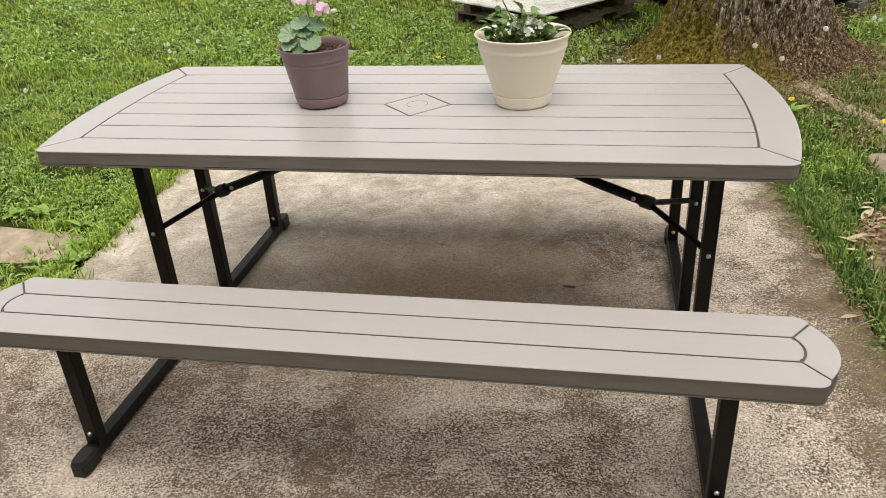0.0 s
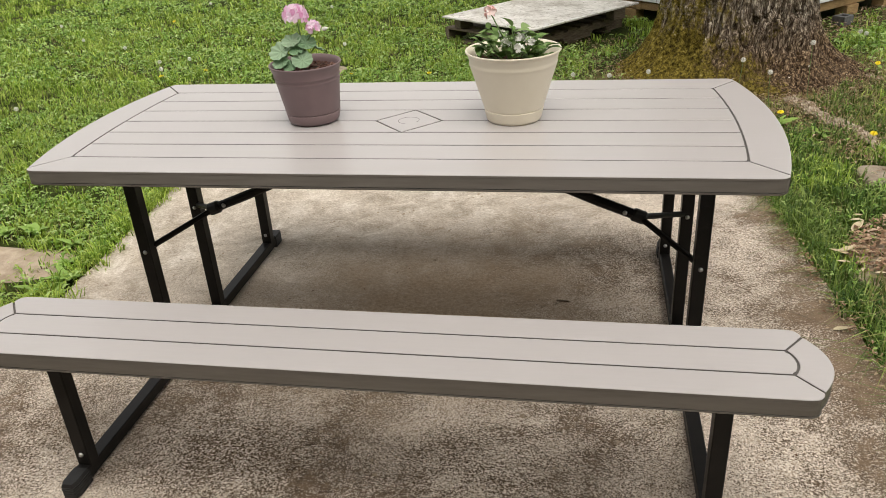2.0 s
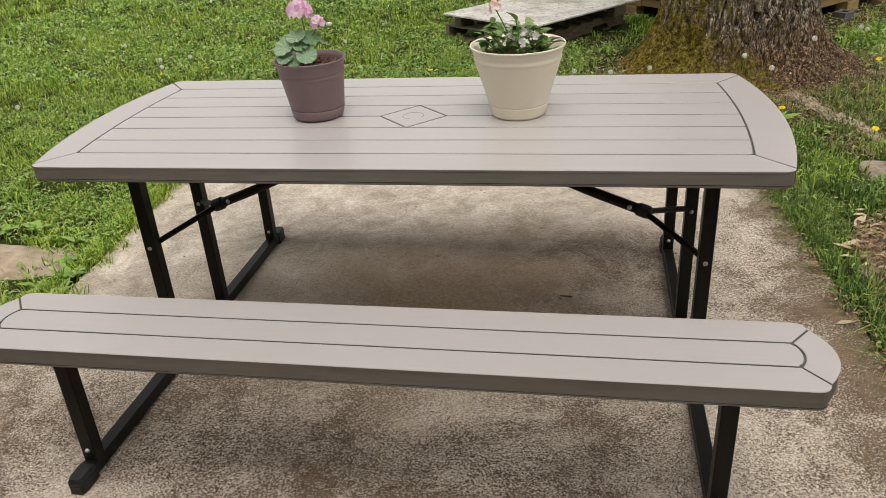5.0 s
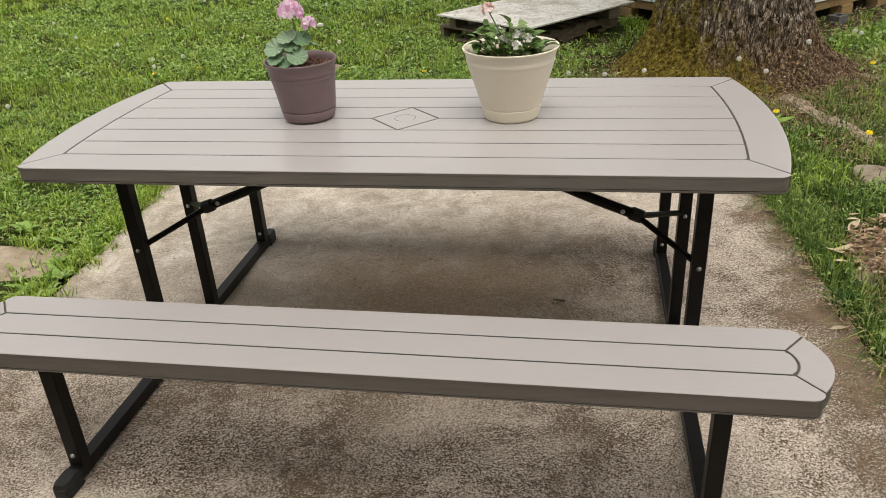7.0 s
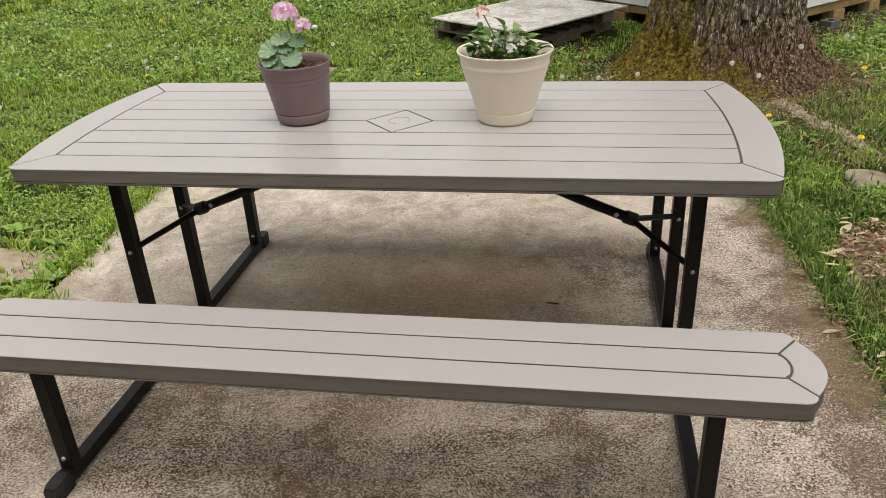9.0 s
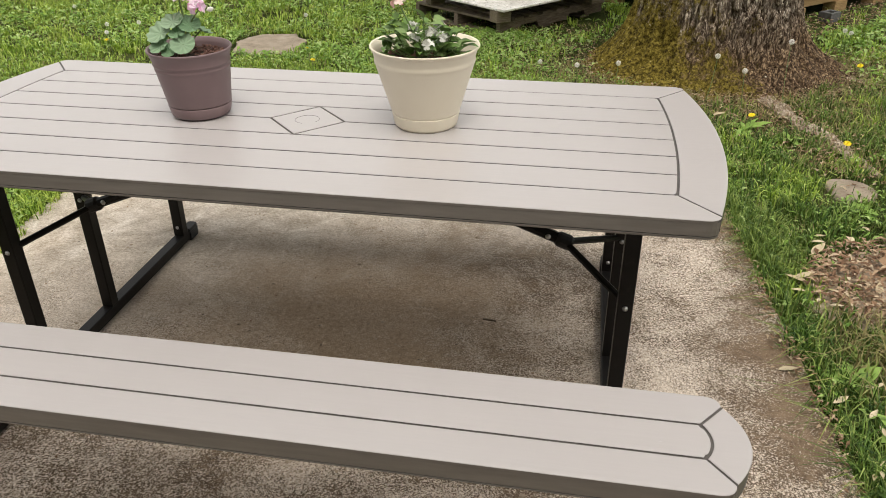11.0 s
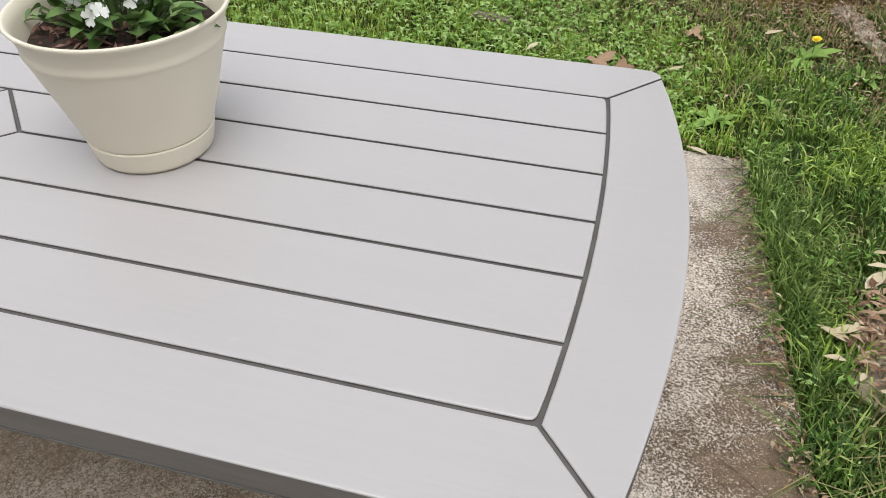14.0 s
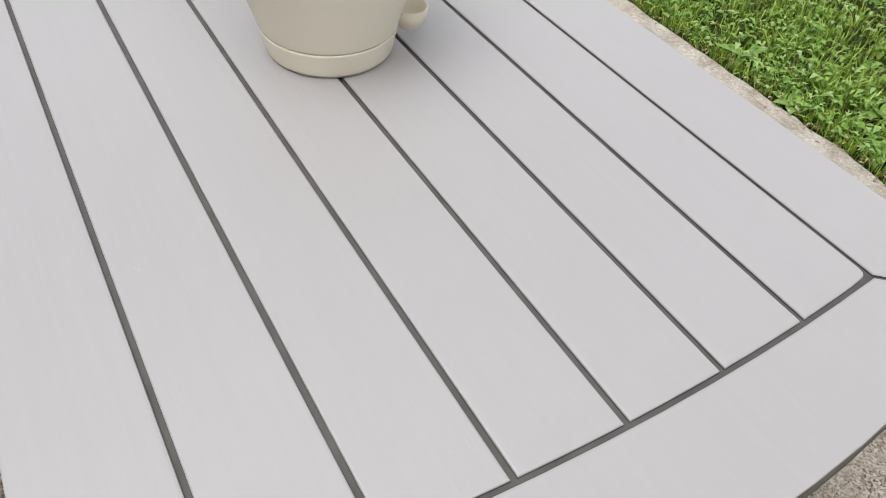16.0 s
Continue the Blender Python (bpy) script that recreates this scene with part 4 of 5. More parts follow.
def pallet(name, x, y, z, rz, lx, ly, h, label):
    ob = tagged(empty(name, x, y, z, rz), label, "pallet")
    board = mesh_of(box(0, 0, 0, 0.095, ly, 0.016, 0.003), "deck_board", PALLET)
    n = int(lx / 0.135)
    for i in range(n):
        b = part("deck_board", board, None, ob)
        b.location = (-lx / 2 + 0.05 + i * (lx - 0.1) / (n - 1), 0, h - 0.016)
        if i % 3 == 0:
            part("deck_board", board, None, ob).location = (b.location.x, 0, 0.0)
    for y0 in (-ly / 2 + 0.02, 0, ly / 2 - 0.02):
        bm = bmesh.new()
        # stringer with two fork notches cut from its lower edge
        out = [(-lx / 2, 0.016), (-lx * 0.33, 0.016), (-lx * 0.31, h * 0.5), (-lx * 0.16, h * 0.5), (-lx * 0.14, 0.016), (lx * 0.14, 0.016), (lx * 0.16, h * 0.5), (lx * 0.31, h * 0.5),
               (lx * 0.33, 0.016), (lx / 2, 0.016), (lx / 2, h - 0.016), (-lx / 2, h - 0.016)]
        rows = [[bm.verts.new((px, y0 + s * 0.019, pz)) for px, pz in out] for s in (-1, 1)]
        bm.faces.new(rows[0])
        bm.faces.new(rows[1][::-1])
        for i in range(len(out)):
            j = (i + 1) % len(out)
            bm.faces.new((rows[0][j], rows[0][i], rows[1][i], rows[1][j]))
        part("stringer", bm, PALLET, ob)
    return ob


def board_on_pallet():
    pallet("wooden_pallet", 0.025, 4.585, -0.012, 52, 1.15, 0.92, 0.115, "weathered brown wooden pallet lying in the grass")
    for x, y in ((-0.53, 4.38), (0.035, 3.84), (0.68, 4.585), (0.155, 5.13)):
        ob = tagged(empty("wood_block", x, y, 0.103, 40), "short weathered wooden block on the pallet", "wood")
        part("block", box(0, 0, 0, 0.12, 0.09, 0.085, 0.004), PALLET, ob)
    ob = tagged(empty("sheet_board", 0.082, 4.54, 0.188, 51.2), "weathered grey sheet of board lying on wooden blocks", "board")
    part("sheet", box(0, 0, 0, 1.27, 0.99, 0.014, 0.002), BOARD, ob)
    for x, y, rz in ((2.43, 4.70, 44),):
        ob = tagged(empty("concrete_block", x, y, -0.01, rz), "grey concrete block beside the shed", "block")
        for dx in (-0.05, 0.05):
            part("web", box(dx, 0, 0, 0.024, 0.09, 0.075), BLOCK, ob)
        for dy in (-0.04, 0.04):
            part("face_shell", box(0, dy, 0.002, 0.124, 0.022, 0.071), BLOCK, ob)


def stone(name, pts, h, seed, label, rough=0.03):
    bm = slab(ragged(pts, 0.05, rough, seed), [(0, -0.05), (0, h - 0.012), (rough * 0.4, h - 0.004), (rough * 1.2, h)])
    tagged(part(name, bm, STONE), label, "stone")


shed()
board_on_pallet()
stone("stepping_stone", [(-1.65, 3.12), (-1.44, 3.10), (-1.25, 3.20), (-1.29, 3.52), (-1.42, 3.70), (-1.67, 3.62), (-1.76, 3.41)], 0.012, 3, "flat tan stone sunk in the lawn")
stone("stepping_stone", blob(1.757, 1.517, 0.10, 0.115, 5, 24), -0.006, 5, "small flat tan stone in the grass", 0.008)


# ---- lawn: blades, weeds, litter ----
RNG = np.random.default_rng(5)


def smooth_noise(x, y, scale, seed):
    """A cheap field of soft patches between 0 and 1."""
    v = np.zeros_like(x)
    for k in range(4):
        a, b = 0.7 + seed + 1.9 * k, 2.1 * seed + 1.3 * k
        f = scale * (1 + 0.45 * k)
        v += np.sin(f * (x * math.cos(a) + y * math.sin(a)) + b) * np.cos(f * 0.8 * (y * math.cos(b) - x * math.sin(b)) + a)
    return np.clip(0.5 + v / 4, 0, 1)


def lawn_cover(x, y):
    """How thickly grass stands at a place: none on slab, stones, trunk; thin on dirt and litter."""
    right = np.where(y > 0, 1.318 - 0.085 * y, 1.318 - 0.03 * y)
    left = np.where(y > 0, -1.40 - 0.085 * y, -1.40)
    wob = 0.03 * (smooth_noise(x, y, 11, 2) - 0.5)
    c = np.ones_like(x)
    c[(x < right + wob) & (x > left + wob) & (y < slab_back(x) + 0.02 + wob)] = 0
    c[np.hypot(x - TREE[0], y - TREE[1]) < 0.72] = 0
    near_tree = np.hypot(x - TREE[0] + 0.05, y - TREE[1] + 0.15)
    c *= np.clip((near_tree - 0.70) / 0.55, 0.10, 1)
    c[(np.abs(x + 1.51) < 0.25) & (np.abs(y - 3.41) < 0.26)] = 0
    c[(np.abs(x - 1.73) < 0.09) & (np.abs(y - 1.51) < 0.12)] = 0.05
    c *= np.clip((np.hypot((x + 2.15) / 0.58, (y - 0.46) / 0.19) - 0.75) / 0.5, 0.03, 1)
    c[(np.hypot((x + 2.1) / 0.2, (y - 1.2) / 0.10) < 1)] *= 0.25
    c *= np.clip((np.hypot((x - 1.90) / 0.50, (y - 0.70) / 0.33) - 0.75) / 0.3, 0.08, 1)
    c[(x > -0.56) & (x < 0.78) & (y > 3.98) & (y < 5.35)] *= 0.15
    # bare strip along the front root
    along = np.clip((2.65 - y) / 1.05, 0, 1)
    c[(np.abs(x - 1.50 - 0.33 * along) < 0.20) & (y > 1.55) & (y < 2.8)] *= 0.35
    # the shed's footprint
    u, v = (x - 1.725) * 0.713 + (y - 4.19) * 0.701, -(x - 1.725) * 0.701 + (y - 4.19) * 0.713
    c[(u > -0.02) & (v > -0.02) & (u < 2.7) & (v < 2.5)] = 0
    c[(x > 1.75) & (u > -0.42) & (v > -0.36) & (u < 3.0) & (v < 2.8)] *= 0.2
    return c


def scatter(density, x0, x1, y0, y1, keep):
    n = int(density * (x1 - x0) * (y1 - y0))
    x, y = RNG.uniform(x0, x1, n), RNG.uniform(y0, y1, n)
    ok = RNG.random(n) < keep(x, y)
    return x[ok], y[ok]


def blades(x, y, height, width, z0=-0.022, lean=0.6):
    """Bent blades of grass as numpy arrays: two segments and a tip each."""
    n = len(x)
    h = height * RNG.uniform(0.45, 1.15, n)
    a = RNG.uniform(0, 2 * math.pi, n)
    d = np.abs(RNG.normal(0, lean, n)) * h
    w = width * RNG.uniform(0.7, 1.3, n)
    s = np.stack([-np.sin(a), np.cos(a)], 1)
    o = np.stack([np.cos(a), np.sin(a)], 1)
    base = np.stack([x, y], 1)
    v = np.zeros((n, 5, 3))
    v[:, 0, :2], v[:, 1, :2] = base - s * (w / 2)[:, None], base + s * (w / 2)[:, None]
    mid = base + o * (d * 0.3)[:, None]
    v[:, 2, :2], v[:, 3, :2] = mid - s * (w * 0.42)[:, None], mid + s * (w * 0.42)[:, None]
    v[:, 4, :2] = base + o * d[:, None]
    v[:, 0, 2] = v[:, 1, 2] = z0
    v[:, 2, 2] = v[:, 3, 2] = z0 + h * 0.6
    v[:, 4, 2] = z0 + np.sqrt(np.maximum(h * h * 0.98 - (d * 0.6) ** 2, (0.35 * h) ** 2))
    f = np.array([[0, 1, 3], [0, 3, 2], [2, 3, 4]])
    return v.reshape(-1, 3), (f[None] + 5 * np.arange(n)[:, None, None]).reshape(-1, 3)


def tufts(x, y, count, height, width, spread, z0=-0.02):
    """Clumps of blades that lean outwards from their middle, with gaps between the clumps."""
    n = len(x)
    size = RNG.uniform(0.6, 1.35, n)
    k = np.repeat(np.arange(n), count)
    a = RNG.uniform(0, 2 * math.pi, len(k))
    r = spread * size[k] * np.sqrt(RNG.random(len(k)))
    o = np.stack([np.cos(a), np.sin(a)], 1)
    t = a + RNG.normal(0, 0.5, len(k))
    lean = np.stack([np.cos(t), np.sin(t)], 1)
    q = np.stack([-np.sin(t), np.cos(t)], 1)
    base = np.stack([x[k], y[k]], 1) + o * r[:, None]
    h = height * size[k] * RNG.uniform(0.5, 1.1, len(k))
    d = h * RNG.uniform(0.25, 1.15, len(k))
    w = width * RNG.uniform(0.7, 1.3, len(k))
    v = np.zeros((len(k), 5, 3))
    v[:, 0, :2], v[:, 1, :2] = base - q * (w / 2)[:, None], base + q * (w / 2)[:, None]
    mid = base + lean * (d * 0.45)[:, None]
    v[:, 2, :2], v[:, 3, :2] = mid - q * (w * 0.45)[:, None], mid + q * (w * 0.45)[:, None]
    v[:, 4, :2] = base + lean * d[:, None]
    v[:, 0, 2] = v[:, 1, 2] = z0
    v[:, 2, 2] = v[:, 3, 2] = z0 + h * 0.75
    v[:, 4, 2] = z0 + h * RNG.uniform(0.6, 1.0, len(k))
    f = np.array([[0, 1, 3], [0, 3, 2], [2, 3, 4]])
    return v.reshape(-1, 3), (f[None] + 5 * np.arange(len(k))[:, None, None]).reshape(-1, 3)


def broad_leaves(x, y, length, width, z0=-0.01, rise=0.5):
    """Low weed leaves, folded along the midrib."""
    n = len(x)
    l = length * RNG.uniform(0.5, 1.3, n)
    a = RNG.uniform(0, 2 * math.pi, n)
    w = width * l / length * RNG.uniform(0.7, 1.3, n)
    up = RNG.uniform(0.05, rise, n) * l
    o = np.stack([np.cos(a), np.sin(a)], 1)
    s = np.stack([-np.sin(a), np.cos(a)], 1)
    base = np.stack([x, y], 1)
    z = z0 + RNG.uniform(0.0, 0.035, n)
    v = np.zeros((n, 6, 3))
    v[:, 0, :2], v[:, 0, 2] = base, z
    m = base + o * (l * 0.5)[:, None]
    v[:, 1, :2], v[:, 1, 2] = m, z + up * 0.7
    v[:, 2, :2], v[:, 2, 2] = m - s * (w / 2)[:, None], z + up * 0.7 + w * 0.22
    v[:, 3, :2], v[:, 3, 2] = m + s * (w / 2)[:, None], z + up * 0.7 + w * 0.22
    v[:, 4, :2], v[:, 4, 2] = base + o * l[:, None], z + up * 0.65
    v[:, 5, :2], v[:, 5, 2] = base + o * (l * 0.8)[:, None], z + up * 0.8
    f = np.array([[0, 2, 1], [0, 1, 3], [2, 5, 1], [1, 5, 3], [2, 4, 5], [5, 4, 3]])
    return v.reshape(-1, 3), (f[None] + 6 * np.arange(n)[:, None, None]).reshape(-1, 3)


def merge(*pairs):
    vs, fs, k = [], [], 0
    for v, f in pairs:
        vs.append(v)
        fs.append(f + k)
        k += len(v)
    return np.concatenate(vs), np.concatenate(fs)


def cover_tufts(x, y):
    return lawn_cover(x, y) * (0.35 + 0.65 * smooth_noise(x, y, 6, 1))


def cover_near(x, y):
    """Thick near the patio, thinning out with the distance."""
    d = np.maximum(0, np.maximum(y - 1.4, np.maximum(x - 1.3, -1.5 - x)))
    return cover_tufts(x, y) * np.clip(1.25 - d / 2.2, 0.0, 1)


def lawn():
    sets, deep = [], []
    for x0, x1, y0, y1, dens, h, w in ((1.2, 3.4, -0.9, 3.2, 4600, 0.050, 0.0048), (-1.9, 1.6, 1.35, 3.2, 2600, 0.040, 0.0042), (-3.9, -1.35, -0.2, 3.0, 2200, 0.038, 0.0045)):
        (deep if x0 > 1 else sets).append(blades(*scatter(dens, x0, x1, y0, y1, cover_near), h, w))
    for x0, x1, y0, y1, dens, h, w in ((3.4, 9.0, -2.6, 10.0, 350, 0.06, 0.012), (-9.0, -1.45, -2.6, -0.2, 500, 0.055, 0.010), (1.36, 3.4, -2.6, -0.9, 900, 0.05, 0.008), (-9.0, -3.9, -0.2, 2.5, 350, 0.055, 0.010),
                                       (-5.8, 4.2, 1.4, 6.0, 900, 0.040, 0.0065), (-14.0, 4.5, 10.0, 19.0, 420, 0.07, 0.020)):
        (deep if x0 > 1 else sets).append(blades(*scatter(dens, x0, x1, y0, y1, cover_tufts), h, w))
    for x0, x1, y0, y1, dens, count, h, w, spread in ((1.2, 3.4, -0.9, 3.2, 330, 18, 0.064, 0.0050, 0.030), (-1.9, 1.6, 1.35, 3.0, 330, 13, 0.05, 0.0048, 0.022), (-3.9, -1.35, -0.2, 3.0, 330, 12, 0.045, 0.005, 0.022),
                                                      (-5.8, 4.2, 3.0, 6.0, 200, 11, 0.055, 0.008, 0.03), (-5.8, -3.9, 1.4, 3.0, 200, 11, 0.055, 0.007, 0.03),
                                                      (-9.5, -5.8, 2.5, 6.0, 130, 10, 0.06, 0.010, 0.035), (-11.0, 3.5, 6.0, 10.0, 110, 10, 0.065, 0.012, 0.04)):
        (deep if x0 > 1 else sets).append(tufts(*scatter(dens, x0, x1, y0, y1, cover_tufts), count, h, w, spread))
    # taller fringe along the edges of the slab
    y = RNG.uniform(-0.9, 1.45, 5200)
    x = 1.330 - np.where(y > 0, 0.085, 0.03) * y + np.abs(RNG.normal(0, 0.055, len(y)))
    ok = RNG.random(len(y)) < 0.15 + 1.1 * smooth_noise(x, y, 9, 3) ** 2
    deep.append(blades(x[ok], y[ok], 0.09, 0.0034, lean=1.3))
    x = RNG.uniform(-1.5, 1.25, 2600)
    sets.append(blades(x, slab_back(x) + 0.015 + np.abs(RNG.normal(0, 0.05, len(x))), 0.05, 0.004, lean=0.7))
    y = RNG.uniform(0.55, 1.5, 1500)
    sets.append(blades(-1.42 - 0.085 * y - np.abs(RNG.normal(0, 0.06, len(y))), y, 0.05, 0.004, lean=0.8))
    # grass that creeps over the worn left edge
    y = RNG.uniform(0.0, 1.5, 260)
    x = -1.42 - 0.085 * y + RNG.normal(0, 0.04, len(y))
    ok = RNG.random(len(y)) < smooth_noise(x, y, 8, 5) * 1.2
    sets.append(tufts(x[ok], y[ok], 12, 0.05, 0.0045, 0.03, -0.005))
    # denser tufts here and there
    tx, ty = scatter(9, -4.5, 3.2, -0.8, 5.0, lawn_cover)
    k = RNG.integers(0, len(tx), 26000)
    x, y = tx[k] + RNG.normal(0, 0.05, len(k)), ty[k] + RNG.normal(0, 0.05, len(k))
    ok = lawn_cover(x, y) > 0.2
    sets.append(blades(x[ok], y[ok], 0.075, 0.0055, lean=0.9))
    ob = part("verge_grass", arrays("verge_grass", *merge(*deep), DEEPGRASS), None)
    tagged(ob, "longer deep green grass between the patio and the tree", "grass", kind="stuff")
    ob = part("lawn_grass", arrays("lawn_grass", *merge(*sets), GRASS), None)
    tagged(ob, "short uneven green lawn grass with longer tufts", "grass", kind="stuff")

    # straw-coloured blades between the green
    sets = [blades(*scatter(700, -5.0, 3.4, -0.9, 5.5, cover_tufts), 0.05, 0.0045, lean=1.2)]
    tx, ty = RNG.normal(1.62, 0.13, 800), RNG.normal(0.30, 0.12, 800)
    ok = tx > 1.36
    sets.append(blades(tx[ok], ty[ok], 0.11, 0.0045, lean=1.1))
    r, a = RNG.uniform(0.70, 1.75, 7000), RNG.uniform(3.3, 6.6, 7000)
    sets.append(blades(TREE[0] + r * np.cos(a), TREE[1] + r * np.sin(a), 0.06, 0.0045, lean=1.4))
    tagged(part("dry_grass", arrays("dry_grass", *merge(*sets), DRYGRASS), None), "straw coloured dry grass among the green", "grass", kind="stuff")

    # broad low weeds: clover, plantain, dandelion leaves
    sets = [broad_leaves(*scatter(2400, -3.4, 1.15, -0.9, 4.2, lambda x, y: lawn_cover(x, y) * smooth_noise(x, y, 3.1, 4) ** 1.3), 0.030, 0.012)]
    sets.append(broad_leaves(*scatter(1100, -5.5, 3.2, 3.0, 7.0, lambda x, y: lawn_cover(x, y) * smooth_noise(x, y, 3.1, 4)), 0.05, 0.026))
    sets.append(broad_leaves(*scatter(260, -11.0, 3.2, 7.0, 13.0, lambda x, y: lawn_cover(x, y) * smooth_noise(x, y, 2.1, 4)), 0.08, 0.045))
    sets.append(broad_leaves(*scatter(5200, -3.2, -1.5, 0.55, 2.4, lambda x, y: lawn_cover(x, y) * smooth_noise(x, y, 4.3, 6)), 0.024, 0.013))
    sets.append(broad_leaves(*scatter(1000, 1.2, 3.2, -0.6, 4.2, lambda x, y: lawn_cover(x, y) * smooth_noise(x, y, 4.7, 8) ** 1.5), 0.030, 0.010, 0.0, 0.6))
    sets.append(broad_leaves(*scatter(3400, -0.9, 1.05, 1.5, 3.9, lambda x, y: lawn_cover(x, y) * (0.25 + 0.75 * smooth_noise(x, y, 5.1, 9))), 0.026, 0.014, 0.005, 0.6))
    tagged(part("broadleaf_weeds", arrays("broadleaf_weeds", *merge(*sets), WEED), None), "low broad-leaved weeds and clover in the lawn", "weeds", kind="stuff")

    # fallen leaves and wood chips round the trunk and on the bed
    r, a = 0.66 + np.abs(RNG.normal(0, 0.40, 4200)), RNG.uniform(2.9, 6.7, 4200)
    x, y = TREE[0] + r * np.cos(a), TREE[1] + r * np.sin(a)
    k = RNG.random(1100)
    x = np.concatenate([x, 1.50 + 0.33 * k + RNG.normal(0, 0.16, len(k))])
    y = np.concatenate([y, 2.65 - 1.05 * k + RNG.normal(0, 0.12, len(k))])
    br, ba = 1.05 * np.sqrt(RNG.random(4600)), RNG.uniform(0, 2 * math.pi, 4600)
    bx, by = 1.90 + 0.48 * br * np.cos(ba), 0.70 + 0.32 * br * np.sin(ba)
    ex = RNG.uniform(-1.4, 1.25, 260)
    ey = RNG.uniform(-1.0, 1.4, 900)
    su, sv = RNG.uniform(-0.3, 2.6, 2200), RNG.uniform(-0.40, 0.05, 2200)
    px, py = RNG.uniform(-0.65, 1.0, 1500), RNG.uniform(3.55, 4.3, 1500)
    sets = [broad_leaves(1.725 + 0.713 * su - 0.701 * sv, 4.19 + 0.701 * su + 0.713 * sv, 0.030, 0.011, -0.012, 0.4), broad_leaves(px, py, 0.026, 0.009, -0.015, 0.4),
            broad_leaves(x, y, 0.024, 0.008, -0.012, 0.4), broad_leaves(bx[::2], by[::2], 0.030, 0.008, 0.0, 0.4), broad_leaves(bx[1::2], by[1::2], 0.034, 0.013, 0.0, 0.5),
            broad_leaves(ex, slab_back(ex) - 0.01 + RNG.normal(0, 0.02, len(ex)), 0.016, 0.006, -0.004, 0.3),
            broad_leaves(1.296 - np.where(ey > 0, 0.085, 0.03) * ey - np.abs(RNG.normal(0, 0.035, len(ey))) + 0.02, ey, 0.018, 0.006, -0.004, 0.3)]
    tagged(part("leaf_litter", arrays("leaf_litter", *merge(*sets), LITTER), None), "brown fallen leaves and wood chips", "leaf litter", kind="stuff")

    # crumbs and grit on the slab
    gx, gy = RNG.uniform(-1.3, 1.22, 420), RNG.uniform(-1.4, 1.38, 420)
    lump_v, lump_f = [], []
    for _ in range(420):
        cx, cy, r = RNG.normal(-0.15, 0.55), RNG.normal(0.25, 0.55), RNG.uniform(0.002, 0.006) * (1.7 if RNG.random() < 0.08 else 1.0)
        if abs(cx) > 1.2 or abs(cy) > 1.3:
            continue
        b, turn = len(lump_v), RNG.uniform(0, 6.28)
        ring = [(cx + r * RNG.uniform(0.7, 1.3) * math.cos(turn + k * 1.047), cy + r * RNG.uniform(0.7, 1.3) * math.sin(turn + k * 1.047)) for k in range(6)]
        lump_v += [(px, py, 0.0) for px, py in ring] + [(cx + 0.55 * (px - cx), cy + 0.55 * (py - cy), r * RNG.uniform(0.35, 0.6)) for px, py in ring] + [(cx, cy, r * 0.6)]
        for k in range(6):
            n = (k + 1) % 6
            lump_f += [(b + k, b + n, b + 6 + n), (b + k, b + 6 + n, b + 6 + k), (b + 6 + k, b + 6 + n, b + 12)]
    tagged(part("dirt_clods", arrays("dirt_clods", lump_v, lump_f, DIRT), None), "small dried dirt clods lying on the concrete", "dirt", kind="stuff")
    tagged(part("slab_debris", arrays("slab_debris", *broad_leaves(gx, gy, 0.009, 0.004, 0.0, 0.2), LITTER), None), "tiny scattered leaf crumbs on the concrete", "debris", kind="stuff")


lawn()


# ---- single weeds, dandelions, fallen leaves ----
def rosette(x, y, size, count, seed, label, z=-0.01, mat=None):
    ob = tagged(empty("weed", x, y, z), label, "weed")
    leaf = leaf_mesh("leaf", 0.11 * size, 0.034 * size, mat or WEED, 0.3, 0.35, 7, lobes=1)
    rnd = random.Random(seed)
    for i in range(count):
        put_leaf(leaf, "leaf", ob, (0, 0, 0.004), i * 360 / count + rnd.uniform(-25, 25), rnd.uniform(12, 48), rnd.uniform(-15, 15), rnd.uniform(0.6, 1.1))


def plantain(x, y, size, count, seed):
    ob = tagged(empty("plantain", x, y, -0.01), "broad-leaved plantain growing at the lawn's edge", "weed")
    leaf = leaf_mesh("leaf", 0.085 * size, 0.05 * size, WEED, 0.2, 0.25, 8)
    rnd = random.Random(seed)
    for i in range(count):
        put_leaf(leaf, "leaf", ob, (0, 0, 0.006), i * 360 / count + rnd.uniform(-20, 20), rnd.uniform(15, 45), 0, rnd.uniform(0.7, 1.1))


for k, (x, y, s, c) in enumerate(((-1.47, 0.33, 0.8, 12), (-1.56, 0.46, 0.7, 9), (-1.43, 0.20, 0.7, 9), (-1.63, 0.62, 0.75, 8), (-1.55, 0.25, 0.75, 9), (1.44, 2.16, 1.1, 9), (0.47, 1.72, 1.0, 8), (1.30, 1.75, 0.9, 7),
                                  (1.12, 1.62, 0.9, 8), (1.62, 2.05, 0.9, 7), (-0.3, 1.62, 0.9, 8), (0.1, 1.75, 0.8, 8), (1.95, 1.25, 0.9, 8))):
    rosette(x, y, s, c, k, "leafy dandelion rosette beside the concrete" if k < 5 else "leafy dandelion rosette in the lawn")
for k, (x, y, s, c) in enumerate(((-1.88, 0.72, 0.85, 9), (-2.02, 0.70, 0.75, 7), (1.42, 0.18, 1.05, 8), (1.47, -0.02, 1.0, 7), (1.60, -0.25, 1.2, 7), (0.22, 1.60, 0.8, 6), (-0.05, 1.55, 0.8, 6), (1.72, 1.30, 1.0, 7))):
    plantain(x, y, s, c, k)


